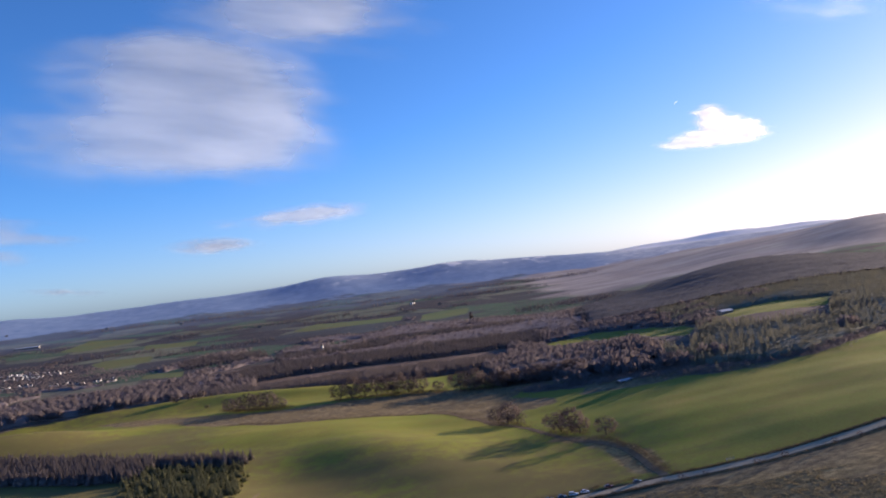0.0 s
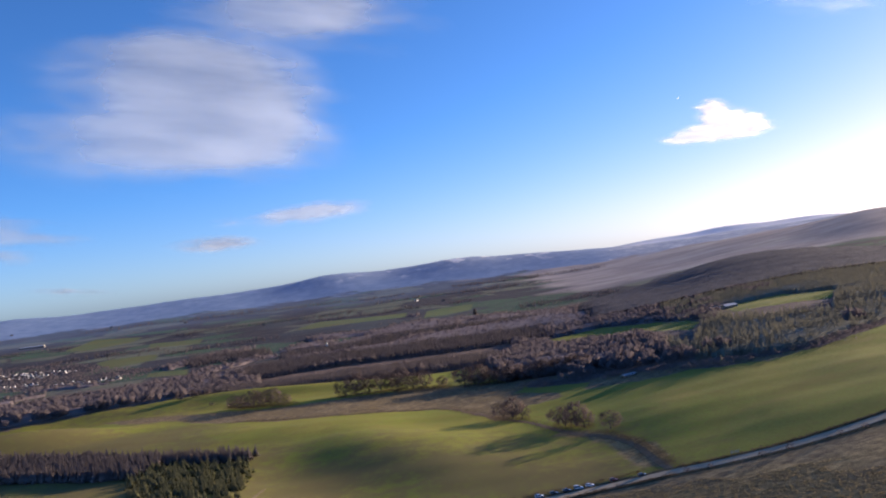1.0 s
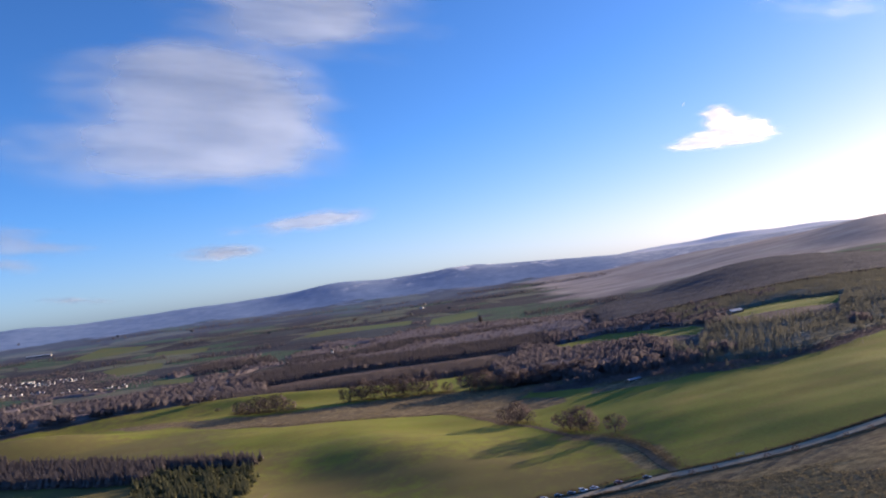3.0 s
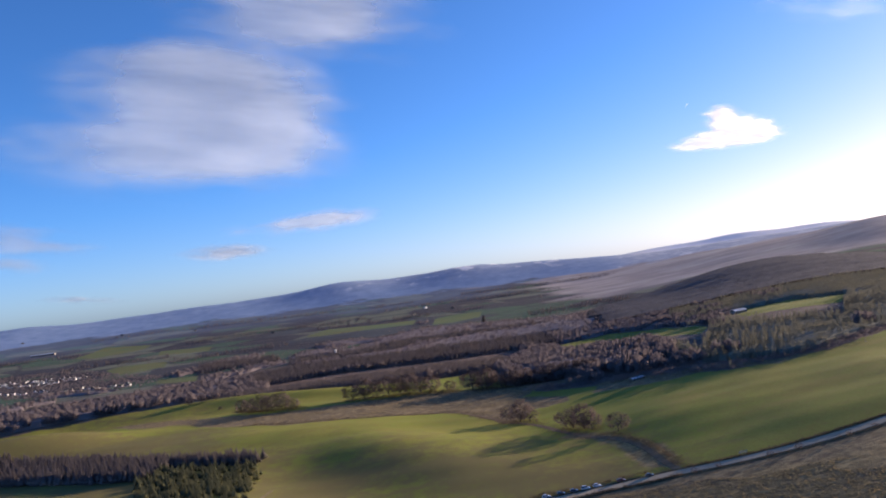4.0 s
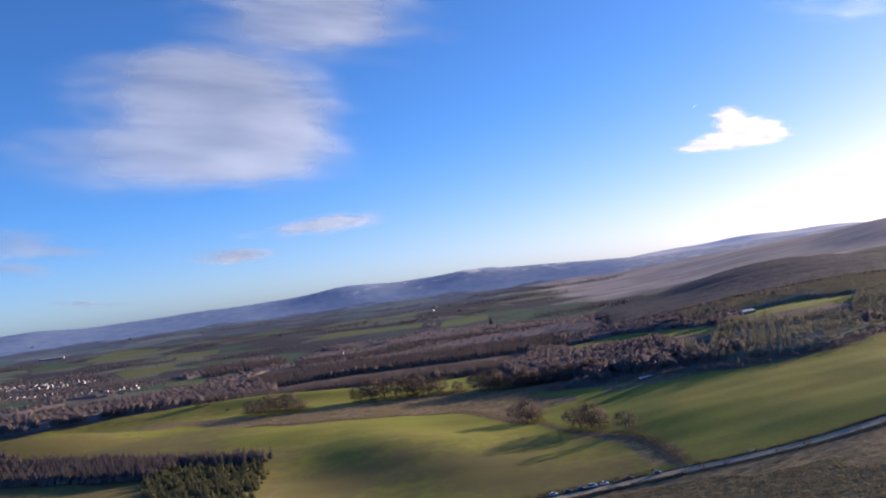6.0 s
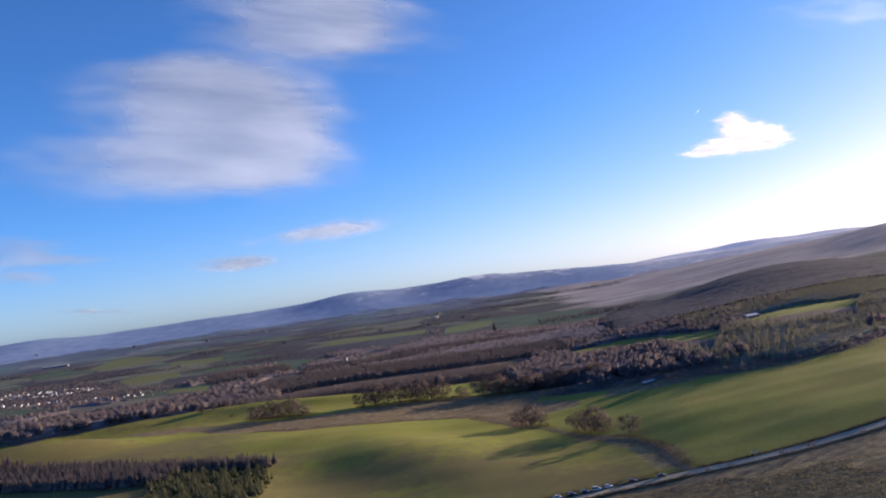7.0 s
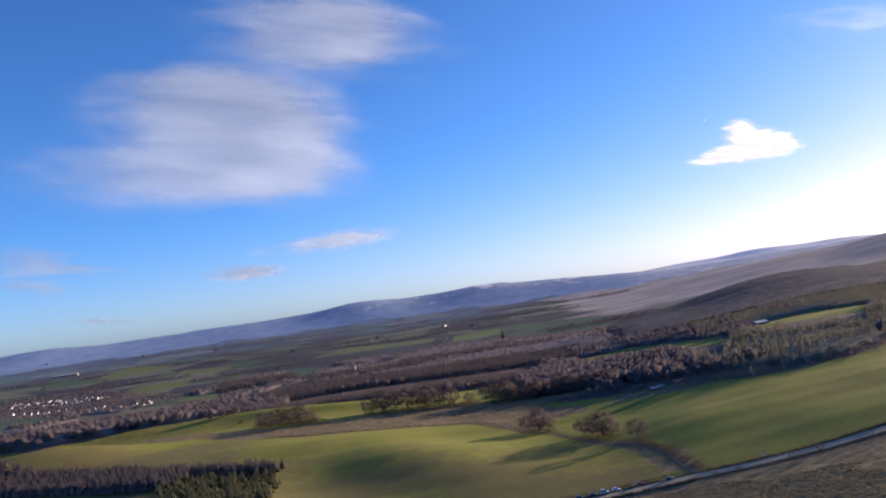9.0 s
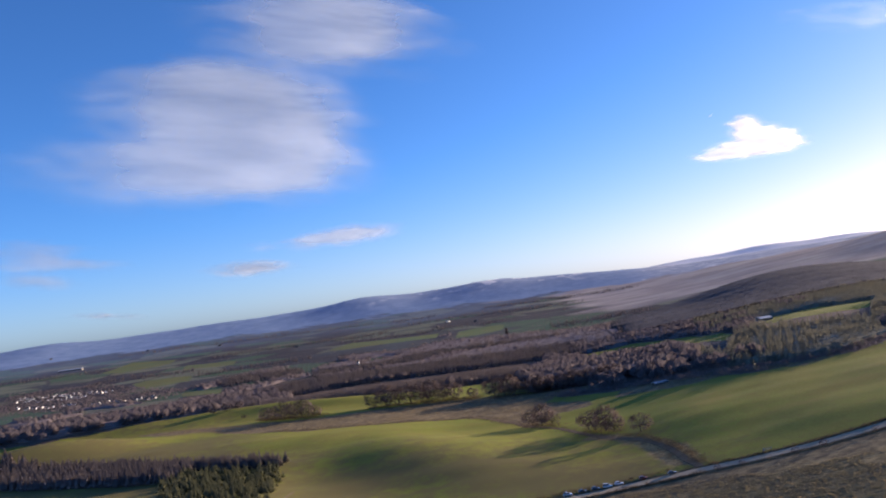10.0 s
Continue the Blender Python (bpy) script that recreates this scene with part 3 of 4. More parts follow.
def blade_template(seed, count, high, wide):
    """A thicket: loose blades of twigs in a few heads."""
    r = np.random.RandomState(seed)
    tri = []
    lobes = [(r.uniform(-0.45, 0.45) * wide, r.uniform(-0.45, 0.45) * wide, high * r.uniform(0.4, 0.7), r.uniform(0.3, 0.5) * wide) for _ in range(5)]
    for i in range(count):
        lx, ly, lz, lr = lobes[i % 5]
        d = r.normal(size=3)
        d /= np.linalg.norm(d)
        c = np.array((lx, ly, lz)) + d * lr * r.uniform(0.5, 1.0) * (1, 1, 0.85)
        a = d + r.normal(size=3) * 0.5 + (0, 0, 0.4)
        a /= np.linalg.norm(a)
        b = np.cross(a, r.normal(size=3))
        b /= np.linalg.norm(b)
        s = high * r.uniform(0.10, 0.165)
        tri.append([c - b * s * 0.42, c + b * s * 0.42, c + a * s * 1.1])
    return rounded(tri, 0.25)


def rounded(tri, k):
    """Triangles, with normals that lean out from their middle by k."""
    t = np.array(tri, float)
    d = t - t.reshape(-1, 3).mean(0) * (1, 1, 0.85)
    return t, d / np.maximum(np.linalg.norm(d, axis=2, keepdims=True), 1e-6) * k + (0, 0, 1.3 * (1 - 0.6 * k))


def spruce_template(seed, high, wide, tiers=6, k_round=0.6):
    """A spruce: drooping ragged whorls round a stem."""
    r = np.random.RandomState(seed)
    tri = [[(-0.08, 0, 0), (0.08, 0, 0), (0, 0, high)], [(0, -0.08, 0), (0, 0.08, 0), (0, 0, high)]]
    for t in range(tiers):
        k = t / tiers
        z, rad = high * (0.12 + 0.8 * k), wide * (1 - k) * r.uniform(0.85, 1.1) + 0.1
        n = 9 if t < 4 else 6
        for i in range(n):
            a = 2 * math.pi * (i + r.uniform(-0.3, 0.3)) / n + t
            w = 2.2 / n
            q = rad * r.uniform(0.7, 1.15)
            top = (0, 0, z + high * 0.17)
            tri.append([top, (q * math.cos(a - w), q * math.sin(a - w), z + r.uniform(-0.1, 0.25)), (q * 1.1 * math.cos(a + w * 0.3), q * 1.1 * math.sin(a + w * 0.3), z - high * 0.05)])
    return rounded(tri, k_round)


def scatter(name, templates, x, y, size, material, seed, label, category, sink=0.2):
    """Many plants that nobody could count, joined into one mesh."""
    r = np.random.RandomState(seed)
    z = height(x, y) - sink
    parts_v, parts_n = [], []
    kind = r.randint(0, len(templates), len(x))
    for k, (t, out) in enumerate(templates):
        m = kind == k
        if not m.any():
            continue
        a = r.uniform(0, 6.283, m.sum())
        c, s = np.cos(a), np.sin(a)
        stretch = r.uniform(0.8, 1.2, m.sum())
        v = t[None] * np.ones((m.sum(), 1, 1, 1))
        sz = size[m][:, None, None]
        vx = (v[..., 0] * c[:, None, None] - v[..., 1] * s[:, None, None]) * sz + x[m][:, None, None]
        vy = (v[..., 0] * s[:, None, None] + v[..., 1] * c[:, None, None]) * sz + y[m][:, None, None]
        vz = v[..., 2] * sz * stretch[:, None, None] + z[m][:, None, None]
        parts_v.append(np.stack([vx, vy, vz], -1).reshape(-1, 3))
        out = out[None] + np.zeros((m.sum(), 1, 1, 1))
        parts_n.append(np.stack([out[..., 0] * c[:, None, None] - out[..., 1] * s[:, None, None], out[..., 0] * s[:, None, None] + out[..., 1] * c[:, None, None], out[..., 2]], -1).reshape(-1, 3))
    verts, normals = wound(np.concatenate(parts_v), np.concatenate(parts_n), lambda c: (0, 0, 100) - c)
    me = big_mesh(name, verts, np.arange(len(verts)).reshape(-1, 3), material)
    soft_normals(me, normals)
    return tagged(new(name, me), label, category, kind="stuff")


def fan_points(seed, count, az0, az1, r0, r1):
    r = np.random.RandomState(seed)
    a, d = np.radians(r.uniform(az0, az1, count)), np.sqrt(r.uniform(r0 * r0, r1 * r1, count))
    return d * np.sin(a), d * np.cos(a)


BARE = [crown_template(31 + i, 12, 4.6 + 0.4 * i, 56) for i in range(4)]
THIN = [crown_template(35 + i, 11, 4.8, 28) for i in range(3)]
SMALL = [crown_template(38 + i, 7, 4.0, 10, 0.1) for i in range(3)]
FIRS = [spruce_template(41 + i, 6.5, 1.9, 7, 0.9) for i in range(4)]
PINE = [spruce_template(55 + i, 13, 3.0 + 0.3 * i, 4, 0.25) for i in range(3)]
DARK = [spruce_template(45 + i, 12, 3.1, 4, 0.6) for i in range(3)]


def wood_mask(x, y, thin):
    """Where trees stand: off the fields, with room kept in front of them."""
    d = np.hypot(x, y)
    ok = (pasture(x, y) < -4) & (rushes(x, y) < -3) & (edge_distance(x, y, TOWN) < -5)
    for ahead in (35, 70, 105, 140):
        k = (d + ahead) / d
        ok &= ~((pasture(x * k, y * k) > 0) & ((d > 880) | (x > 150)))
    ok &= (pasture(x, y) < -7) | (d > 760) | (x < 60)
    return ok & (waves(x, y, 170, 61, 7) > thin)


# conifer belts, shade in their colour: heading from, heading to, nearest and farthest edge
BELTS = ((-16.6, 4.0, 850, 1035), (-14.0, 7.5, 1215, 1390), (-11.5, -3.0, 1500, 1640), (-17.5, -11.8, 1640, 1840), (-5.0, 6.5, 1620, 1740), (-26, -19, 2330, 2400), (-21, -11, 2150, 2230),
         (-31, -22, 2850, 2930), (-18, -6, 2700, 2790), (-9, 3, 2560, 2620), (-4, 8, 2980, 3060), (-14, -2, 3300, 3370), (-24, -12, 3420, 3480), (1, 12, 3330, 3420), (6, 13, 2120, 2250))


def belt(x, y):
    az, d = np.degrees(np.arctan2(x, y)), np.hypot(x, y)
    az, d = az + 0.8 * waves(x, y, 120, 66), d + (12 + d * 0.008) * waves(x, y, 260, 65)
    return np.any([(az > a) & (az < b) & (d > c) & (d < e) for a, b, c, e in BELTS], axis=0)


def clearing(x, y):
    """Open rough ground between the belts."""
    az, d = np.degrees(np.arctan2(x, y)), np.hypot(x, y) + 14 * waves(x, y, 220, 67)
    return (az > -13) & (az < 5) & (d > 1035) & (d < 1215)


def canopy(name, mask, high, cell, span, near_far, material, seed, label, relief=0.4, fuzz=6000):
    """A far wood seen over its tops: domed crowns side by side, with a steep edge, and loose twigs above them."""
    azs = np.radians(np.arange(span[0], span[1], 0.17))
    rs = near_far[0] * np.exp(np.arange(0, math.log(near_far[1] / near_far[0]), 0.0034))
    R, A = np.meshgrid(rs, azs, indexing="ij")
    x, y = R * np.sin(A), R * np.cos(A)
    inside = mask(x, y)
    deep_in = np.zeros(x.shape)
    for k in range(8):
        c, s = math.cos(k * math.pi / 4), math.sin(k * math.pi / 4)
        inside &= mask(x + 7 * c, y + 7 * s)
        deep_in += mask(x + 16 * c, y + 16 * s) / 16 + mask(x + 38 * c, y + 38 * s) / 16

    def tops(x, y):
        best = np.zeros(x.shape)
        i0, j0 = np.floor(x / cell), np.floor(y / cell)
        for i in (-1, 0, 1):
            for j in (-1, 0, 1):
                ci, cj = i0 + i, j0 + j
                h1, h2, h3 = (np.modf(np.abs(np.sin(ci * p + cj * q + seed) * 43758.5))[0] for p, q in ((12.99, 78.23), (39.35, 11.14), (73.16, 52.24)))
                d = np.hypot(x - (ci + 0.15 + 0.7 * h1) * cell, y - (cj + 0.15 + 0.7 * h2) * cell) / (cell * (0.75 + 0.3 * h3))
                best = np.maximum(best, np.sqrt(np.clip(1 - d * d, 0, 1)) * (0.75 + 0.25 * h3))
        return high * (1 - relief + relief * best) * (1 + 0.12 * waves(x, y, 70, seed))

    ground_level = height(x, y)
    z = np.where(inside, ground_level + tops(x, y) * (0.15 + 0.85 * deep_in), ground_level - 1.0)
    ids = np.arange(x.size).reshape(x.shape)
    q = np.stack([ids[:-1, :-1], ids[:-1, 1:], ids[1:, 1:], ids[1:, :-1]], -1).reshape(-1, 4)
    q = q[inside.ravel()[q].any(axis=1)]
    used, q = np.unique(q, return_inverse=True)
    me = big_mesh(name, np.stack([x, y, z], -1).reshape(-1, 3)[used], q.reshape(-1, 4), material, True)
    lean = np.zeros(len(me.vertices) * 3, np.float32)
    me.vertex_normals.foreach_get("vector", lean)
    soft_normals(me, lean.reshape(-1, 3) * 0.6 + (0, 0, 0.4))
    ob = tagged(new(name, me), label, "woodland", kind="stuff")
    # loose twigs above the crowns
    fx, fy = fan_points(seed + 500, fuzz * 3, *span, *near_far)
    keep = mask(fx, fy)
    fx, fy = fx[keep][:fuzz], fy[keep][:fuzz]
    r = np.random.RandomState(seed + 900)
    n = len(fx)
    base = np.stack([fx, fy, height(fx, fy) + tops(fx, fy) - 0.8], -1)[:, None] + r.normal(0, 1, (n, 5, 3)) * (1.6, 1.6, 0.2)
    side = r.normal(0, 1, (n, 5, 3)) * (0.3, 0.3, 0.05)
    tip = base + r.normal(0, 0.8, (n, 5, 3)) * (1, 1, 0.2) + (0, 0, high * 0.17)
    v = np.stack([base - side, base + side, tip], 2).reshape(-1, 3)
    v, _ = wound(v, v.copy(), lambda c: (0, 0, 100) - c)
    twigs = big_mesh("twigs", v, np.arange(len(v)).reshape(-1, 3), material)
    soft_normals(twigs, np.tile((0.0, 0.0, 1.0), (len(v), 1)))
    new("twigs", twigs).parent = ob
    return ob


def heading(x, y):
    return np.degrees(np.arctan2(x, y))


def is_pine(x, y):
    return (heading(x, y) > 15.5) & (waves(x, y, 120, 62) > -0.15 - 0.5 * smooth(19, 25, heading(x, y)))


def near_wood(x, y):
    return wood_mask(x, y, -0.66) & ~belt(x, y) & ~clearing(x, y)


def far_mask(x, y):
    az, d = heading(x, y), np.hypot(x, y)
    ok = wood_mask(x, y, 0.22 - 0.75 * smooth(-14, 2, az) + 0.9 * smooth(1950, 2100, d) * smooth(10, 5, az))
    return ok & (az + 1.6 * waves(x, y, 140, 70) < 10.4) & (d < 1840 + 520 * smooth(8, -1, az) + 50 * waves(x, y, 200, 63)) & ~belt(x, y) & (np.hypot(x + 226, y - 1590) > 26)


def hill_mask(x, y):
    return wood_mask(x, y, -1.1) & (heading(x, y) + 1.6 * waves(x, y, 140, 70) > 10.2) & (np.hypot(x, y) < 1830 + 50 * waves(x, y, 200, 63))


def bare_mask(x, y):
    return near_wood(x, y) & ~is_pine(x, y)


def pine_mask(x, y):
    return near_wood(x, y) & is_pine(x, y)


def stand_of(name, mask, templates, seed, count, span, near_far, sizes, material, label):
    """Single trees that rise out of a canopy and make its edge."""
    x, y = fan_points(seed, count, *span, *near_far)
    keep = mask(x, y)
    x, y = x[keep], y[keep]
    rim = np.where(x > 60, 0.62 + 0.38 * smooth(4, 45, -pasture(x, y)), 1.0)
    return scatter(name, templates, x, y, np.random.RandomState(seed + 1).uniform(*sizes, len(x)) * rim, material, seed + 2, label, "woodland")


canopy("bare_wood", bare_mask, 8.0, 9.5, (-34, 34), (700, 1345), WOODS, 73, "bare brown winter woodland filling the valley", 0.4, 7000)
canopy("pine_wood", pine_mask, 6.2, 7.5, (14, 34), (560, 1345), PINES, 74, "dark green pines and firs at the wood's edge", 0.4, 3000)
canopy("far_wood", far_mask, 7, 10.5, (-34, 12), (1340, 2350), WOODS, 76, "far bare woods and shelter belts on the plain", 0.4, 4000)
canopy("hill_forest", hill_mask, 10, 8, (10, 34), (1345, 1900), HAZY_WOOD, 85, "forest on the low hill, haze put into its grey colour", 0.25, 4000)
stand_of("bare_trees", bare_mask, BARE, 171, 16000, (-34, 34), (560, 1345), (0.7, 0.98), WOODS, "bare brown trees rising out of the winter wood")
stand_of("pine_trees", pine_mask, PINE, 174, 12500, (14, 34), (560, 1345), (0.7, 1.05), PINES, "dark green firs and pines in the wood")
stand_of("far_trees", far_mask, THIN, 177, 9000, (-34, 12), (1340, 2350), (0.65, 0.95), WOODS, "far bare trees in shelter belts")
stand_of("hill_trees", hill_mask, PINE, 180, 3500, (10, 34), (1345, 1900), (0.75, 0.9), HAZY_WOOD, "trees on the low hill, haze put into their grey colour")
bx, by = np.concatenate([fan_points(91, 12500, -18, 8.5, 830, 1410), fan_points(95, 5500, -19, 8, 1480, 1860), fan_points(96, 12000, -32, 13.5, 2100, 3500)], axis=1)
keep = belt(bx, by) & (pasture(bx, by) < -3)
scatter("conifer_belts", DARK, bx[keep], by[keep], np.random.RandomState(92).uniform(0.85, 1.1, keep.sum()), NEEDLES, 93, "even belts of conifers across the valley, shade put into their colour", "woodland")
tx, ty = np.random.RandomState(86).uniform((-1300, 1470), (-540, 2220), (5200, 2)).T
keep = (edge_distance(tx, ty, TOWN) > 0) & (waves(tx, ty, 90, 64) > -0.5)
scatter("town_trees", THIN, tx[keep], ty[keep], np.random.RandomState(87).uniform(0.22, 0.46, keep.sum()), WOODS, 88, "bare garden trees between the town houses", "trees")

# hedgerow trees between the far fields
hr = np.random.RandomState(77)
hx, hy = fan_points(78, 420, -33, 16, 1500, 3700)
ha, hl = np.radians(hr.choice([-14, 4, 6, 14, 18, 76], 420) + hr.normal(0, 5, 420)), hr.uniform(40, 170, 420)
k = np.concatenate([np.linspace(-1, 1, 26)] * 420)
hx, hy = np.repeat(hx, 26) + k * np.repeat(hl * np.cos(ha), 26) + hr.normal(0, 2, 10920), np.repeat(hy, 26) + k * np.repeat(hl * np.sin(ha), 26) + hr.normal(0, 2, 10920)
keep = (np.degrees(np.arctan2(hx, hy)) < 14 - (np.hypot(hx, hy) - 1800) * 0.006) & (pasture(hx, hy) < 0)
hx, hy = hx[keep], hy[keep]
scatter("hedgerow_trees", SMALL, hx, hy, hr.uniform(0.22, 0.55, len(hx)), NEEDLES, 79, "far dark hedgerow trees between small fields", "hedgerow")

# young spruce plantation
PLANTATION = [(-196, 484), (-183, 503), (-145, 498), (-127, 505), (-119, 479), (-117, 455), (-112, 423), (-108, 395), (-150, 380), (-176, 428)]
CONIFER_BELT = [(-362, 606), (-339, 600), (-288, 580), (-236, 552), (-188, 527), (-150, 520), (-126, 517), (-128, 504), (-145, 500), (-181, 506), (-190, 474), (-214, 481), (-241, 495), (-271, 512), (-298, 523), (-362, 556)]
px, py = np.random.RandomState(81).uniform((-440, 370), (-100, 670), (24000, 2)).T
edge = edge_distance(px, py, PLANTATION)
young, old = (edge + 4 * waves(px, py, 14, 68) > 1) & (waves(px, py, 11, 69, 7) > -0.05), edge_distance(px, py, CONIFER_BELT) > 0
scatter("spruce_plantation", FIRS, px[young], py[young], np.random.RandomState(82).uniform(0.5, 1.05, young.sum()), SPRUCE, 83, "dense green plantation of young spruces", "plantation")
scatter("conifer_belt", FIRS, px[old], py[old], np.random.RandomState(89).uniform(0.95, 1.4, old.sum()), NEEDLES, 90, "tall dark brown conifer belt beside the young spruces", "plantation")


# hedges and bushes
def bush_template(seed, count=40):
    return blade_template(seed, count, 1.0, 0.75)


BUSHES = [bush_template(91 + i) for i in range(3)]


def hedge(name, line, seed, label, gap=0.9, size=1.6, spread=0.7, material=THORN):
    pts = np.array(line, float)
    s = np.concatenate([[0], np.cumsum(np.hypot(*np.diff(pts, axis=0).T))])
    r = np.random.RandomState(seed)
    t = np.sort(r.uniform(0, s[-1], int(s[-1] / gap)))
    x = np.interp(t, s, pts[:, 0]) + r.normal(0, spread, len(t))
    y = np.interp(t, s, pts[:, 1]) + r.normal(0, spread, len(t))
    return scatter(name, BUSHES, x, y, size * r.uniform(0.6, 1.3, len(t)), material, seed, label, "hedge", 0.1)


hedge("hedge", [(x, road_y(x) + 4.9) for x in range(98, 300, 6)], 101, "low dark thorn hedge along the road", 0.2, 1.15, 0.5)
# Low growth added to darken the strip that lies in shade below the road.
hedge("hedge", [(x, road_y(x) - 4.3) for x in range(60, 300, 6)], 105, "dark rough growth added for the shaded strip below the road", 0.25, 0.75, 0.7)
hedge("hedge", [(x, road_y(x) + 9.0) for x in range(-60, 90, 6)], 102, "low dark thorn hedge behind the parked cars", 0.3, 1.3, 0.6)
hedge("hedge", [(x, road_y(x) - 4.6) for x in range(-20, 98, 6)], 108, "dark thorn hedge on the near side of the road", 0.25, 1.25, 0.6)
hedge("hedge", [(97, 366), (97, 384), (97, 404), (94, 424), (88, 444), (80, 458)], 109, "thick brown scrub beside the farm track", 0.15, 0.9, 1.8)
hedge("hedge", [(x + 3.5, y + 1) for x, y in LANE], 103, "ragged brown hedge beside the farm track", 0.35, 0.85, 1.8)
hedge("hedge", [(x - 3.5, y - 1) for x, y in LANE], 104, "ragged brown hedge beside the farm track", 0.4, 0.75, 1.8)
scrub = hedge("scrub", [(66, 672), (112, 644), (142, 622), (192, 560), (255, 550), (306, 578), (420, 652), (560, 712)], 106, "bare brown scrub along the edge of the wood", 0.25, 3.0, 7.0, WOODS)
tagged(scrub, category="scrub")
for line, size in (([(-100, 738), (-84, 742), (-50, 740), (-18, 734), (4, 728)], 2.6), ([(-204, 752), (-180, 734), (-160, 722), (-140, 722)], 3.0), ([(14, 718), (60, 712), (118, 700)], 2.2), ([(32, 558), (44, 546), (52, 538)], 1.7), ([(64, 498), (74, 480), (82, 468)], 1.5)):
    tagged(hedge("undergrowth", line, 107, "tangled brown undergrowth below bare trees", 0.3, size, 3.0), category="undergrowth")
bush_src = None
for i, (x, s) in enumerate(((99, 0.35), (109, 0.3), (131, 0.33), (143, 0.4), (166, 0.36), (178, 0.3))):
    y = float(road_y(x)) - 5.0
    if i == 0:
        wood, twig = limb_tree(7, 8, 0.6, 0.2, 34, 7)
        bush_src = tagged(new("roadside_bush"), "small bare thorn bush on the road verge", "bush", "roadside bushes")
        part("trunk", wood, BARK, bush_src), part("crown", twig, TWIGS, bush_src)
        ob = bush_src
        ob.matrix_basis = pose(x, y, ground_z(x, y))
    else:
        ob = copy_thing(bush_src, pose(x, y, ground_z(x, y), 0, 0, 50 * i))
    ob.scale = (s, s, s)


# tussocks of rough grass and rushes
def tussock_template(seed, count=11):
    r = np.random.RandomState(seed)
    tri = []
    for i in range(count):
        a, lean = r.uniform(0, 6.283), r.uniform(0.15, 0.75)
        b = np.array((math.cos(a + 1.57), math.sin(a + 1.57), 0)) * 0.16
        o = np.array((math.cos(a), math.sin(a), 0))
        root = o * r.uniform(0, 0.3)
        tri.append([root - b, root + b, root + o * lean + (0, 0, r.uniform(0.35, 0.75))])
    return rounded(tri, 0.16)


TUSSOCKS = [tussock_template(121 + i) for i in range(4)]
ux, uy = fan_points(125, 26000, 2, 36, 215, 352)
keep = (uy < road_y(ux) - 6) & (waves(ux * 0.4, uy, 26, 65) > -0.3)
scatter("moor_grass", TUSSOCKS, ux[keep], uy[keep], np.random.RandomState(126).uniform(0.32, 0.8, keep.sum()), STRAW, 127, "tufted straw-brown moor grass below the road", "grass", 0.05)
ux, uy = np.random.RandomState(128).uniform((-300, 560), (110, 800), (9000, 2)).T
keep = (np.maximum(edge_distance(ux, uy, RUSHES_AND_SHADE[0]), edge_distance(ux, uy, RUSHES_AND_SHADE[1])) > 1) & (waves(ux * 0.5, uy, 30, 66) > -0.1)
scatter("rush_tufts", TUSSOCKS, ux[keep], uy[keep], np.random.RandomState(129).uniform(0.5, 1.3, keep.sum()), STRAW, 130, "brown rushes and dead bracken in the damp strip", "rushes", 0.05)

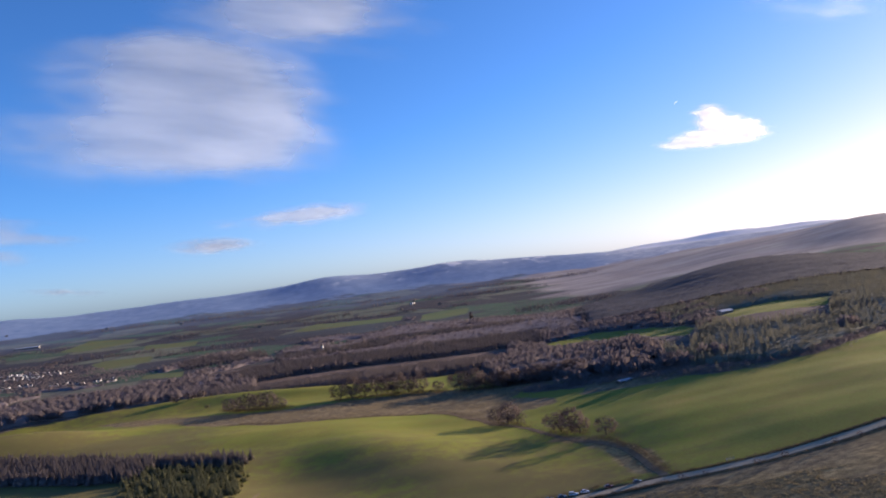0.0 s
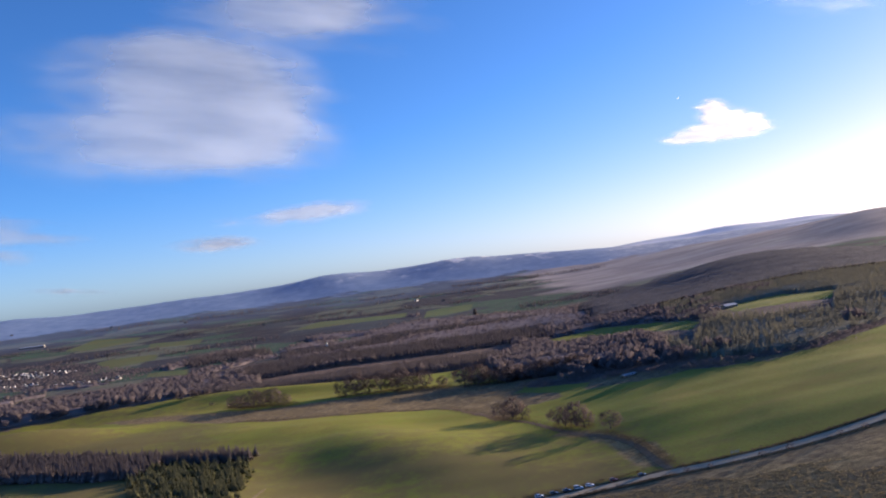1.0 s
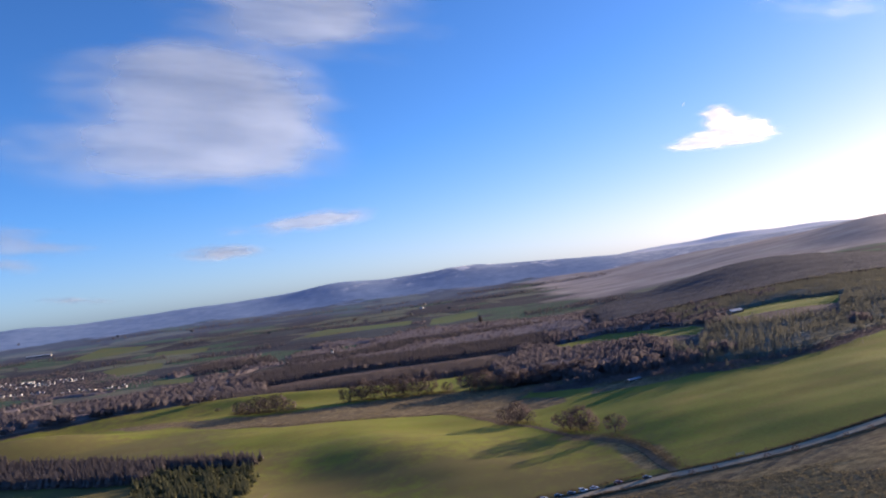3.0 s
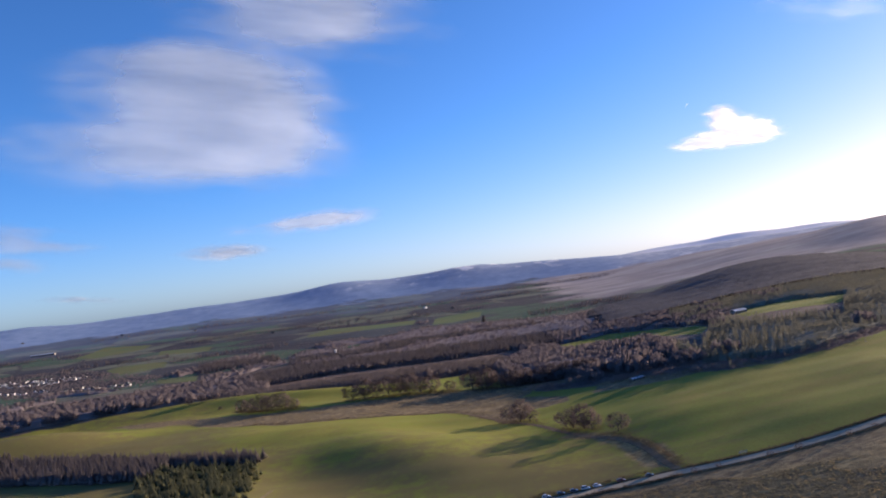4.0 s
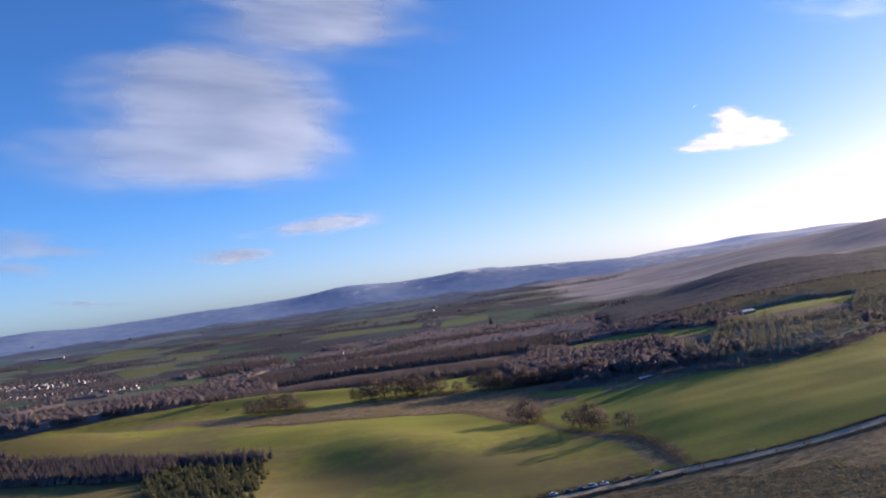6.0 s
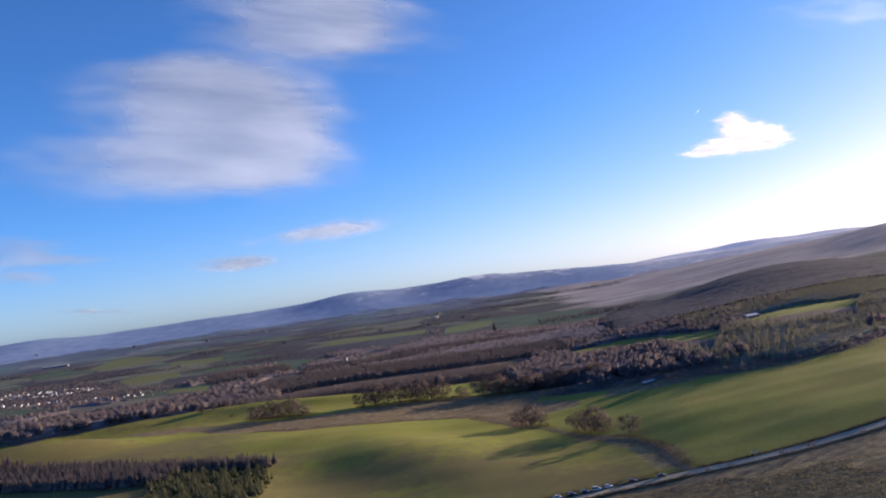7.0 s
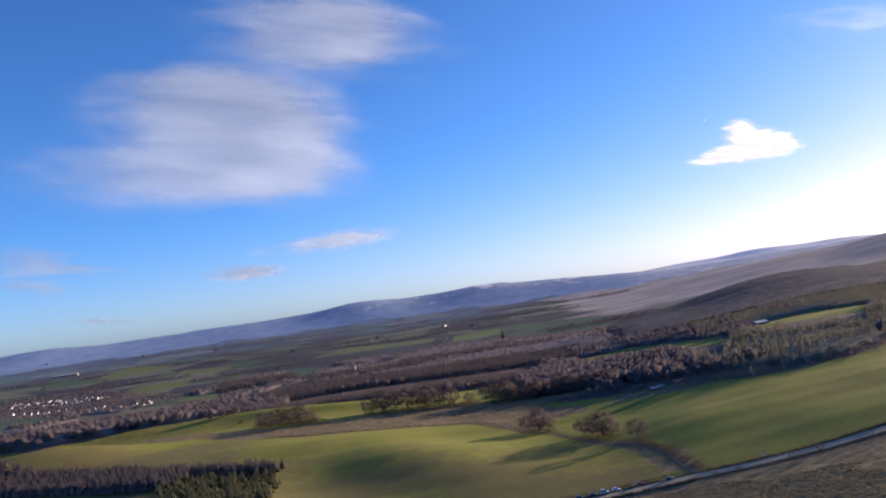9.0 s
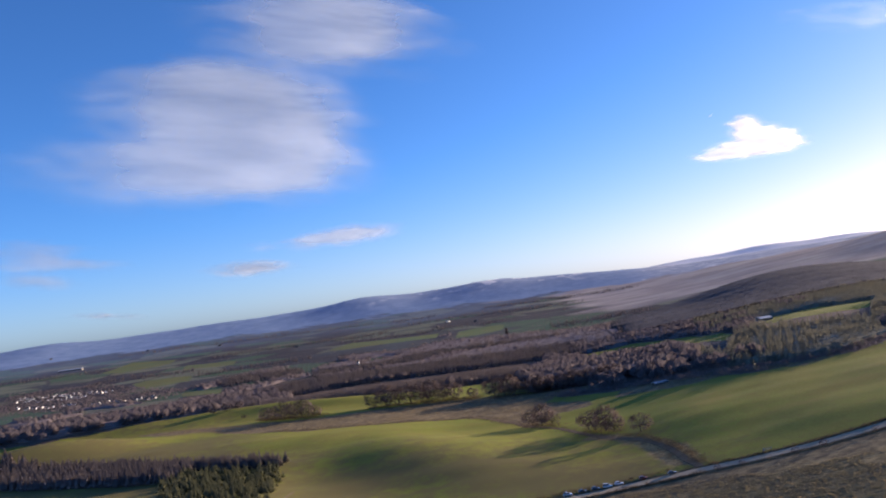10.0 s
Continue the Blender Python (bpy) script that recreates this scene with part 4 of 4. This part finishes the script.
# parked cars
def car_thing(colour, name, long=4.3, high=1.48, van=False):
    paint = paint_material(name + "_paint", colour)
    base = new("car")
    h, w = long / 2, 0.88
    side = [(-h, 0.35), (-h, 0.72), (-h * 0.96, 0.92), (h * 0.42, 0.95), (h * 0.93, 0.78), (h, 0.6), (h, 0.32)]
    body = Shape()
    n = len(side)
    rows_ = [(-w, 0), (-w * 0.985, 0), (w * 0.985, 0), (w, 0)]
    pts = [(x, yy, z if abs(yy) < w else z * 0.97) for yy, _ in rows_ for x, z in side]
    faces = [(r * n + i, r * n + (i + 1) % n, (r + 1) * n + (i + 1) % n, (r + 1) * n + i) for r in range(3) for i in range(n)]
    body.add(pts, faces + [tuple(range(n - 1, -1, -1)), tuple(range(3 * n, 4 * n))])
    part("body", body, paint, base)
    back = -h * 0.97 if van else -h * 0.86
    roof0 = -h * 0.9 if van else -h * 0.55
    lower = [(back, -w * 0.93, 0.92), (h * 0.44, -w * 0.93, 0.94), (h * 0.44, w * 0.93, 0.94), (back, w * 0.93, 0.92)]
    upper = [(roof0, -w * 0.74, high - 0.05), (h * 0.08, -w * 0.74, high - 0.04), (h * 0.08, w * 0.74, high - 0.04), (roof0, w * 0.74, high - 0.05)]
    part("window", Shape().add(lower + upper, [(0, 1, 5, 4), (1, 2, 6, 5), (2, 3, 7, 6), (3, 0, 4, 7)]), GLASS, base, "dark tinted window glass")
    top = [(x, y, z + 0.01) for x, y, z in upper] + [(x * 0.93, y * 0.85, high) for x, y, z in upper]
    part("roof", Shape().add(top, [(0, 1, 5, 4), (1, 2, 6, 5), (2, 3, 7, 6), (3, 0, 4, 7), (4, 5, 6, 7)]), paint, base)
    for x in (-h * 0.6, h * 0.62):
        for s in (-1, 1):
            wheel = part("wheel", Shape().tube((x, s * 0.70, 0.31), (x, s * 0.89, 0.31), 0.31, 0.31, 14), TYRE, base)
            part("rim", Shape().tube((x, s * 0.80, 0.31), (x, s * 0.905, 0.31), 0.19, 0.17, 10), RIM, wheel)
    for s in (-1, 1):
        part("headlight", Shape().box(h * 0.9, s * 0.62 - 0.16, 0.58, h + 0.015, s * 0.62 + 0.16, 0.72), LAMP_GLASS, base)
        part("tail_light", Shape().box(-h - 0.015, s * 0.66 - 0.12, 0.62, -h * 0.97, s * 0.66 + 0.12, 0.82), RED_LENS, base)
    return base


car_specs = ((34.8, (0.62, 0.64, 0.68), "silver", False), (41.6, (0.05, 0.055, 0.06), "dark grey", False), (47.6, (0.06, 0.07, 0.10), "dark blue", False), (53.0, (0.72, 0.73, 0.74), "white", True), (58.2, (0.66, 0.68, 0.72), "pale silver", False), (69.3, (0.16, 0.035, 0.03), "dark red", False), (81.8, (0.06, 0.055, 0.055), "black", False))
for x, colour, word, van in car_specs:
    ob = car_thing(colour, word.replace(" ", "_"), 4.2 if van else 3.9, 1.75 if van else 1.5, van)
    y = float(road_y(x)) + (3.6 if x > 80 else 5.4)
    ob.matrix_basis = pose(x, y, ground_z(x, y) + 0.15, 0, 0, 2)
    tagged(ob, word + " car parked on the grass verge by the road", "car", "parked cars")


# buildings
def house_thing(name, long, deep, wall, roof, walls_material, roof_material, label, category, chimneys=1):
    base = tagged(new(name), label, category)
    a, b = long / 2, deep / 2
    gable = Shape().add([(-a, -b, -1), (a, -b, -1), (a, b, -1), (-a, b, -1), (-a, -b, wall), (a, -b, wall), (a, b, wall), (-a, b, wall), (-a, 0, wall + roof), (a, 0, wall + roof)],
                        [(0, 1, 5, 4), (2, 3, 7, 6), (1, 2, 6, 9, 5), (3, 0, 4, 8, 7)])
    part("wall", gable, walls_material, base)
    e, up = 0.35, 0.12
    low = wall - e * roof / b
    tops = [(-a - e, -b - e, low + up), (a + e, -b - e, low + up), (a + e, 0, wall + roof + up), (-a - e, 0, wall + roof + up), (a + e, b + e, low + up), (-a - e, b + e, low + up)]
    pts = tops + [(x, y, z - 0.2) for x, y, z in tops]
    part("roof", Shape().add(pts, [(0, 1, 2, 3), (3, 2, 4, 5), (9, 8, 7, 6), (11, 10, 8, 9), (0, 6, 7, 1), (5, 4, 10, 11), (1, 7, 8, 2), (2, 8, 10, 4), (0, 3, 9, 6), (3, 5, 11, 9)]), roof_material, base)
    for i in range(chimneys):
        x = a * (0.8 if i == 0 else -0.8)
        part("chimney", Shape().box(x - 0.45, -0.35, wall + roof * 0.6, x + 0.45, 0.35, wall + roof + 1.1), STONE, base)
    for i in range(max(2, int(long / 3.2))):
        x = -a + (i + 0.5) * long / max(2, int(long / 3.2))
        for z in ((1.0, 3.6) if wall > 4.5 else (1.0,)):
            part("window", Shape().box(x - 0.5, -b - 0.03, z, x + 0.5, -b + 0.05, z + 1.2), GLASS, base)
    return base


def put(ob, x, y, turn, s=1.0, sink=0.0):
    ob.matrix_basis = pose(x, y, ground_z(x, y) - sink, 0, 0, turn)
    ob.scale = (s, s, s)
    return ob


cottage = house_thing("house", 11, 8, 5.0, 3.0, WHITE, SLATE, "white rendered town house with dark slate roof", "house")
tagged(cottage, group="town houses")
rnd = random.Random(9)
town_lines = (((-1150, 2010), (-860, 1890), 46), ((-1120, 1940), (-900, 1850), 34), ((-960, 1690), (-830, 1640), 18), ((-760, 1590), (-610, 1545), 20), ((-1010, 1740), (-900, 1690), 8))
first = True
for (x0, y0), (x1, y1), count in town_lines:
    for i in range(count):
        k = (i + rnd.uniform(0.1, 0.9)) / count
        x, y = x0 + (x1 - x0) * k + rnd.uniform(-8, 8), y0 + (y1 - y0) * k + rnd.uniform(-25, 25)
        m = pose(x, y, ground_z(x, y), 0, 0, rnd.uniform(-30, 40))
        s = rnd.uniform(0.34, 0.6)
        if first:
            ob, first = cottage, False
            ob.matrix_basis = m
        else:
            ob = copy_thing(cottage, m)
        ob.scale = (s, s, s)

put(house_thing("barn", 13, 4.5, 1.5, 0.7, TIMBER, SHEET, "long low barn with pale blue sheet roof", "barn", 0), 138, 607, 32)
put(house_thing("farmhouse", 14, 8, 5, 3, WHITE, SLATE, "white farmhouse among the pines", "house", 2), 345, 1000, 20)
put(house_thing("farm_shed", 20, 9, 4, 2, STONE, SHEET, "grey farm shed beside the farmhouse", "shed", 0), 368, 1010, 25)
put(house_thing("farmhouse", 14, 8, 5, 3, WHITE, SLATE, "lone white farmhouse on the far plain", "house", 2), -67, 2890, 50)
put(house_thing("farmhouse", 13, 8, 5, 3, WHITE, SLATE, "pale farmhouse at the wood's edge", "house", 2), -18, 1420, 50)
for x, y, turn in ((-992, 3183, 0), (-567, 2621, 17), (-1765, 3355, 34), (-61, 3084, 51), (-103, 2704, 68), (26, 2739, 15), (314, 3051, 32), (276, 1236, 49), (540, 1245, 66), (-1332, 3304, 13)):
    put(house_thing("farmhouse", 12, 7, 4, 2.6, STONE, SLATE, "small pale stone farmhouse far off on the plain", "house", 1), x, y, turn, 0.8)
put(house_thing("factory_shed", 80, 20, 4.5, 2, STONE, SHEET, "long pale industrial shed on the plain", "shed", 0), -1415, 2815, 10)
put(house_thing("field_shelter", 6, 4, 2.2, 0.9, TIMBER, TIMBER, "small brown timber field shelter on pasture", "shelter", 0), -470, 833, 15)

tower = tagged(new("tower"), "slim pale stone tower standing among bare trees", "tower")
part("shaft", Shape().box(-1.9, -1.9, -2, 1.9, 1.9, 17), WHITE, tower)
part("cap", Shape().add([(-2.2, -2.2, 17), (2.2, -2.2, 17), (2.2, 2.2, 17), (-2.2, 2.2, 17), (0, 0, 21)], [(0, 1, 4), (1, 2, 4), (2, 3, 4), (3, 0, 4), (3, 2, 1, 0)]), SLATE, tower)
put(tower, -226, 1600, -32, 0.78)


# clouds: lens-shaped banks of vapour, thin at the rim
def cloud_thing(az, el, dist, lean, puffs, seed, label, streak=3.0, detail=60, solid=1.0, bright=0.6, octaves=5, edge=1.15):
    """puffs: (across, up, half width, half height, weight) in degrees of arc round the middle."""
    deg = dist * radians(1)
    p = np.array(puffs, float)
    u0, u1 = (p[:, 0] - 1.9 * p[:, 2]).min(), (p[:, 0] + 1.9 * p[:, 2]).max()
    v0, v1 = (p[:, 1] - 1.9 * p[:, 3]).min(), (p[:, 1] + 1.9 * p[:, 3]).max()
    step = max(0.06, (u1 - u0) / 170)
    us, vs = np.arange(u0, u1, step), np.arange(v0, v1, step * 0.7)
    U, V = np.meshgrid(us, vs)
    ripple = np.zeros(U.shape)
    for i in range(U.shape[0]):
        for j in range(U.shape[1]):
            ripple[i, j] = noise.fractal(Vector((U[i, j] / streak, V[i, j] / streak * 3.6, seed * 7.3)) * detail / 60, 0.95, 2.1, octaves)
    D = np.zeros(U.shape)
    for a, b, w, h, k in puffs:
        D = np.maximum(D, 0) + k * np.exp(-((U - a) / w) ** 2 - ((V - b) / h) ** 2)
    D = smooth(0.08, edge, D + 0.42 * ripple * np.clip(D * 2.5, 0, 1)) * solid * (0.6 + 0.4 * smooth(u0, 0.3 * u0 + 0.7 * u1, U))
    nv, nu = U.shape
    thick = 0.3 * deg * np.sqrt(D) * (1 + 0.25 * ripple)
    base = np.arange(nv * nu).reshape(nv, nu)
    quads_ = np.stack([base[:-1, :-1], base[:-1, 1:], base[1:, 1:], base[1:, :-1]], -1).reshape(-1, 4)
    dmax = np.max(D.ravel()[quads_], axis=1)
    quads_ = quads_[dmax > 0.004]
    front = np.stack([U * deg, -thick + V * deg * 0.5, V * deg], -1).reshape(-1, 3)
    back = np.stack([U * deg, thick + V * deg * 0.5 + 1.0, V * deg], -1).reshape(-1, 3)
    verts, faces = np.concatenate([front, back]), np.concatenate([quads_, quads_[:, ::-1] + nv * nu])
    me = big_mesh("cloud", verts, faces, VAPOUR, True)
    alpha = 1 - np.sqrt(np.clip(1 - np.concatenate([D.ravel(), D.ravel()]), 0, 1))
    me.attributes.new("vapour", "FLOAT", "POINT").data.foreach_set("value", alpha.astype(np.float32))
    # tone brightens to the lower right: the cloud's lit side is painted in
    lobes = np.clip(bright + 0.3 * ripple + 0.3 * (U - u0) / (u1 - u0) - 0.4 * (V - v0) / (v1 - v0), 0, 1)
    me.attributes.new("lobes", "FLOAT", "POINT").data.foreach_set("value", np.concatenate([lobes.ravel()] * 2).astype(np.float32))
    a, e = radians(az), radians(el)
    ob = new("cloud", me)
    ob.matrix_basis = pose(dist * math.sin(a) * math.cos(e), dist * math.cos(a) * math.cos(e), 95 + dist * math.sin(e), 0, lean, -az)
    return tagged(ob, label, "cloud", "clouds")


cloud_thing(-16.1, 13.2, 4300, 7, [(-0.2, 0.0, 6.4, 4.2, 1.35), (1.2, 3.9, 5.4, 2.2, 0.85), (-5.4, -3.4, 6.6, 1.8, 0.75), (3.6, -3.0, 5.2, 1.8, 1.05), (6.0, 0.8, 3.8, 3.0, 0.95), (-2.4, 3.2, 4.6, 1.9, 0.4)], 1, "large soft grey-white cloud bank with streaked layers", 6.0, solid=0.76, octaves=3.6, edge=1.35)
cloud_thing(-16.1, 13.2, 4350, 7, [(8.4, 10.0, 7.4, 3.8, 1.9), (4.6, 7.4, 5.0, 1.6, 0.55)], 9, "soft white cloud bank drifting above the larger one", 6.0, solid=0.74, octaves=3.2, edge=1.45)
cloud_thing(20.85, 7.2, 2350, 7, [(1.1, 0.1, 1.7, 0.75, 1.3), (2.4, -0.1, 0.9, 0.42, 0.9), (-0.35, 1.35, 0.9, 0.55, 1.25), (0.0, 0.6, 0.9, 0.6, 0.9), (-2.3, -0.85, 1.2, 0.34, 1.2), (-1.0, -0.6, 1.2, 0.5, 1.1), (0.5, -0.5, 1.6, 0.45, 1.0)], 2, "small bright white cloud with ragged edges", 1.2, solid=0.97, bright=0.7)
cloud_thing(-8.8, 5.0, 4500, 0, [(-0.6, -0.1, 4.0, 0.6, 0.95), (1.7, 0.12, 2.6, 0.5, 0.75)], 3, "thin flat pinkish white cloud", 2.4, solid=0.7, bright=0.4)
cloud_thing(-14.7, 3.5, 4550, 2, [(0, 0, 2.4, 0.5, 1.05)], 4, "thin flat grey cloud streak", 2.4, solid=0.85, bright=0.2)
cloud_thing(-28.2, 5.4, 4500, 7, [(0, 0.3, 3.2, 1.0, 0.95), (3.0, -0.1, 2.6, 0.4, 0.55)], 5, "thin flat grey cloud streak", 2.4, solid=0.5, bright=0.1)
cloud_thing(-28.4, 4.1, 4550, 7, [(0, 0, 2.3, 0.45, 0.95)], 6, "thin flat grey cloud streak", 2.4, solid=0.5, bright=0.1)
cloud_thing(-24.2, 1.4, 4600, 7, [(0, 0, 2.2, 0.22, 0.8)], 7, "thin flat grey cloud streak", 1.6, solid=0.6, bright=0.0)
cloud_thing(28.6, 13.4, 4400, 12, [(0, 0, 3.5, 0.9, 0.6), (-2.5, 0.8, 2.5, 0.5, 0.4)], 8, "faint wisp of high cloud", 2.0, solid=0.2, bright=0.9)

# far landmarks
mast = tagged(new("mast"), "slim grey lattice mast beside a green field", "mast")
for a, b in ((-1, -1), (1, -1), (1, 1), (-1, 1)):
    part("leg", Shape().tube((a * 1.6, b * 1.6, -1), (a * 0.3, b * 0.3, 24), 0.22, 0.12, 5), STONE, mast)
for i in range(6):
    w0, w1, z0 = 1.6 - 0.2 * i, 1.4 - 0.2 * i, 4.0 * i
    part("brace", Shape().tube((-w0, -w0, z0), (w1, -w1, z0 + 4), 0.1, 0.1, 4).tube((w0, -w0, z0), (-w1, -w1, z0 + 4), 0.1, 0.1, 4), STONE, mast)
put(mast, -852, 2068, 20)
tall = tree_thing(19, 20, 0.2, "tall slim dark tree standing alone on the plain", 0.4)
put(tall, 96, 2049, 0)

# sandy scrape beside the plantation, and a pale field gate by the road
tagged(ribbon("sandy_track", [(-105, 392), (-108, 410), (-108, 428), (-106, 444)], 0.7, 0.08, SAND), "short sandy track beside the plantation", "track", kind="structure")
gate = tagged(new("field_gate"), "pale weathered timber field gate in the hedge", "gate")
for x in (-1.8, 1.8):
    part("post", Shape().box(x - 0.1, -0.1, -0.2, x + 0.1, 0.1, 1.5), PALE, gate)
for i in range(5):
    part("rail", Shape().box(-1.7, -0.03, 0.25 + 0.23 * i, 1.7, 0.03, 0.36 + 0.23 * i), PALE, gate)
put(gate, 124, float(road_y(124)) + 7.5, 8)

# a jet's short trail, high and far
trail = Shape().tube((-9, 0, -8), (0, 0, 0), 0.4, 1.1, 6).tube((0, 0, 0), (10, 0, 9), 1.1, 0.3, 6)
vapour_trail = tagged(part("vapour_trail", trail, VAPOUR), "short thin white vapour trail in the sky", "trail")
# the trail takes the clouds' bright tone and added glow
for key in ("vapour", "lobes"):
    vapour_trail.data.attributes.new(key, "FLOAT", "POINT").data.foreach_set("value", np.full(len(trail.v), 0.9, np.float32))
vapour_trail.matrix_basis = pose(4400 * math.sin(radians(18.58)), 4400 * math.cos(radians(18.58)), 95 + 4400 * math.tan(radians(9.41)), 0, 0, -18.6)
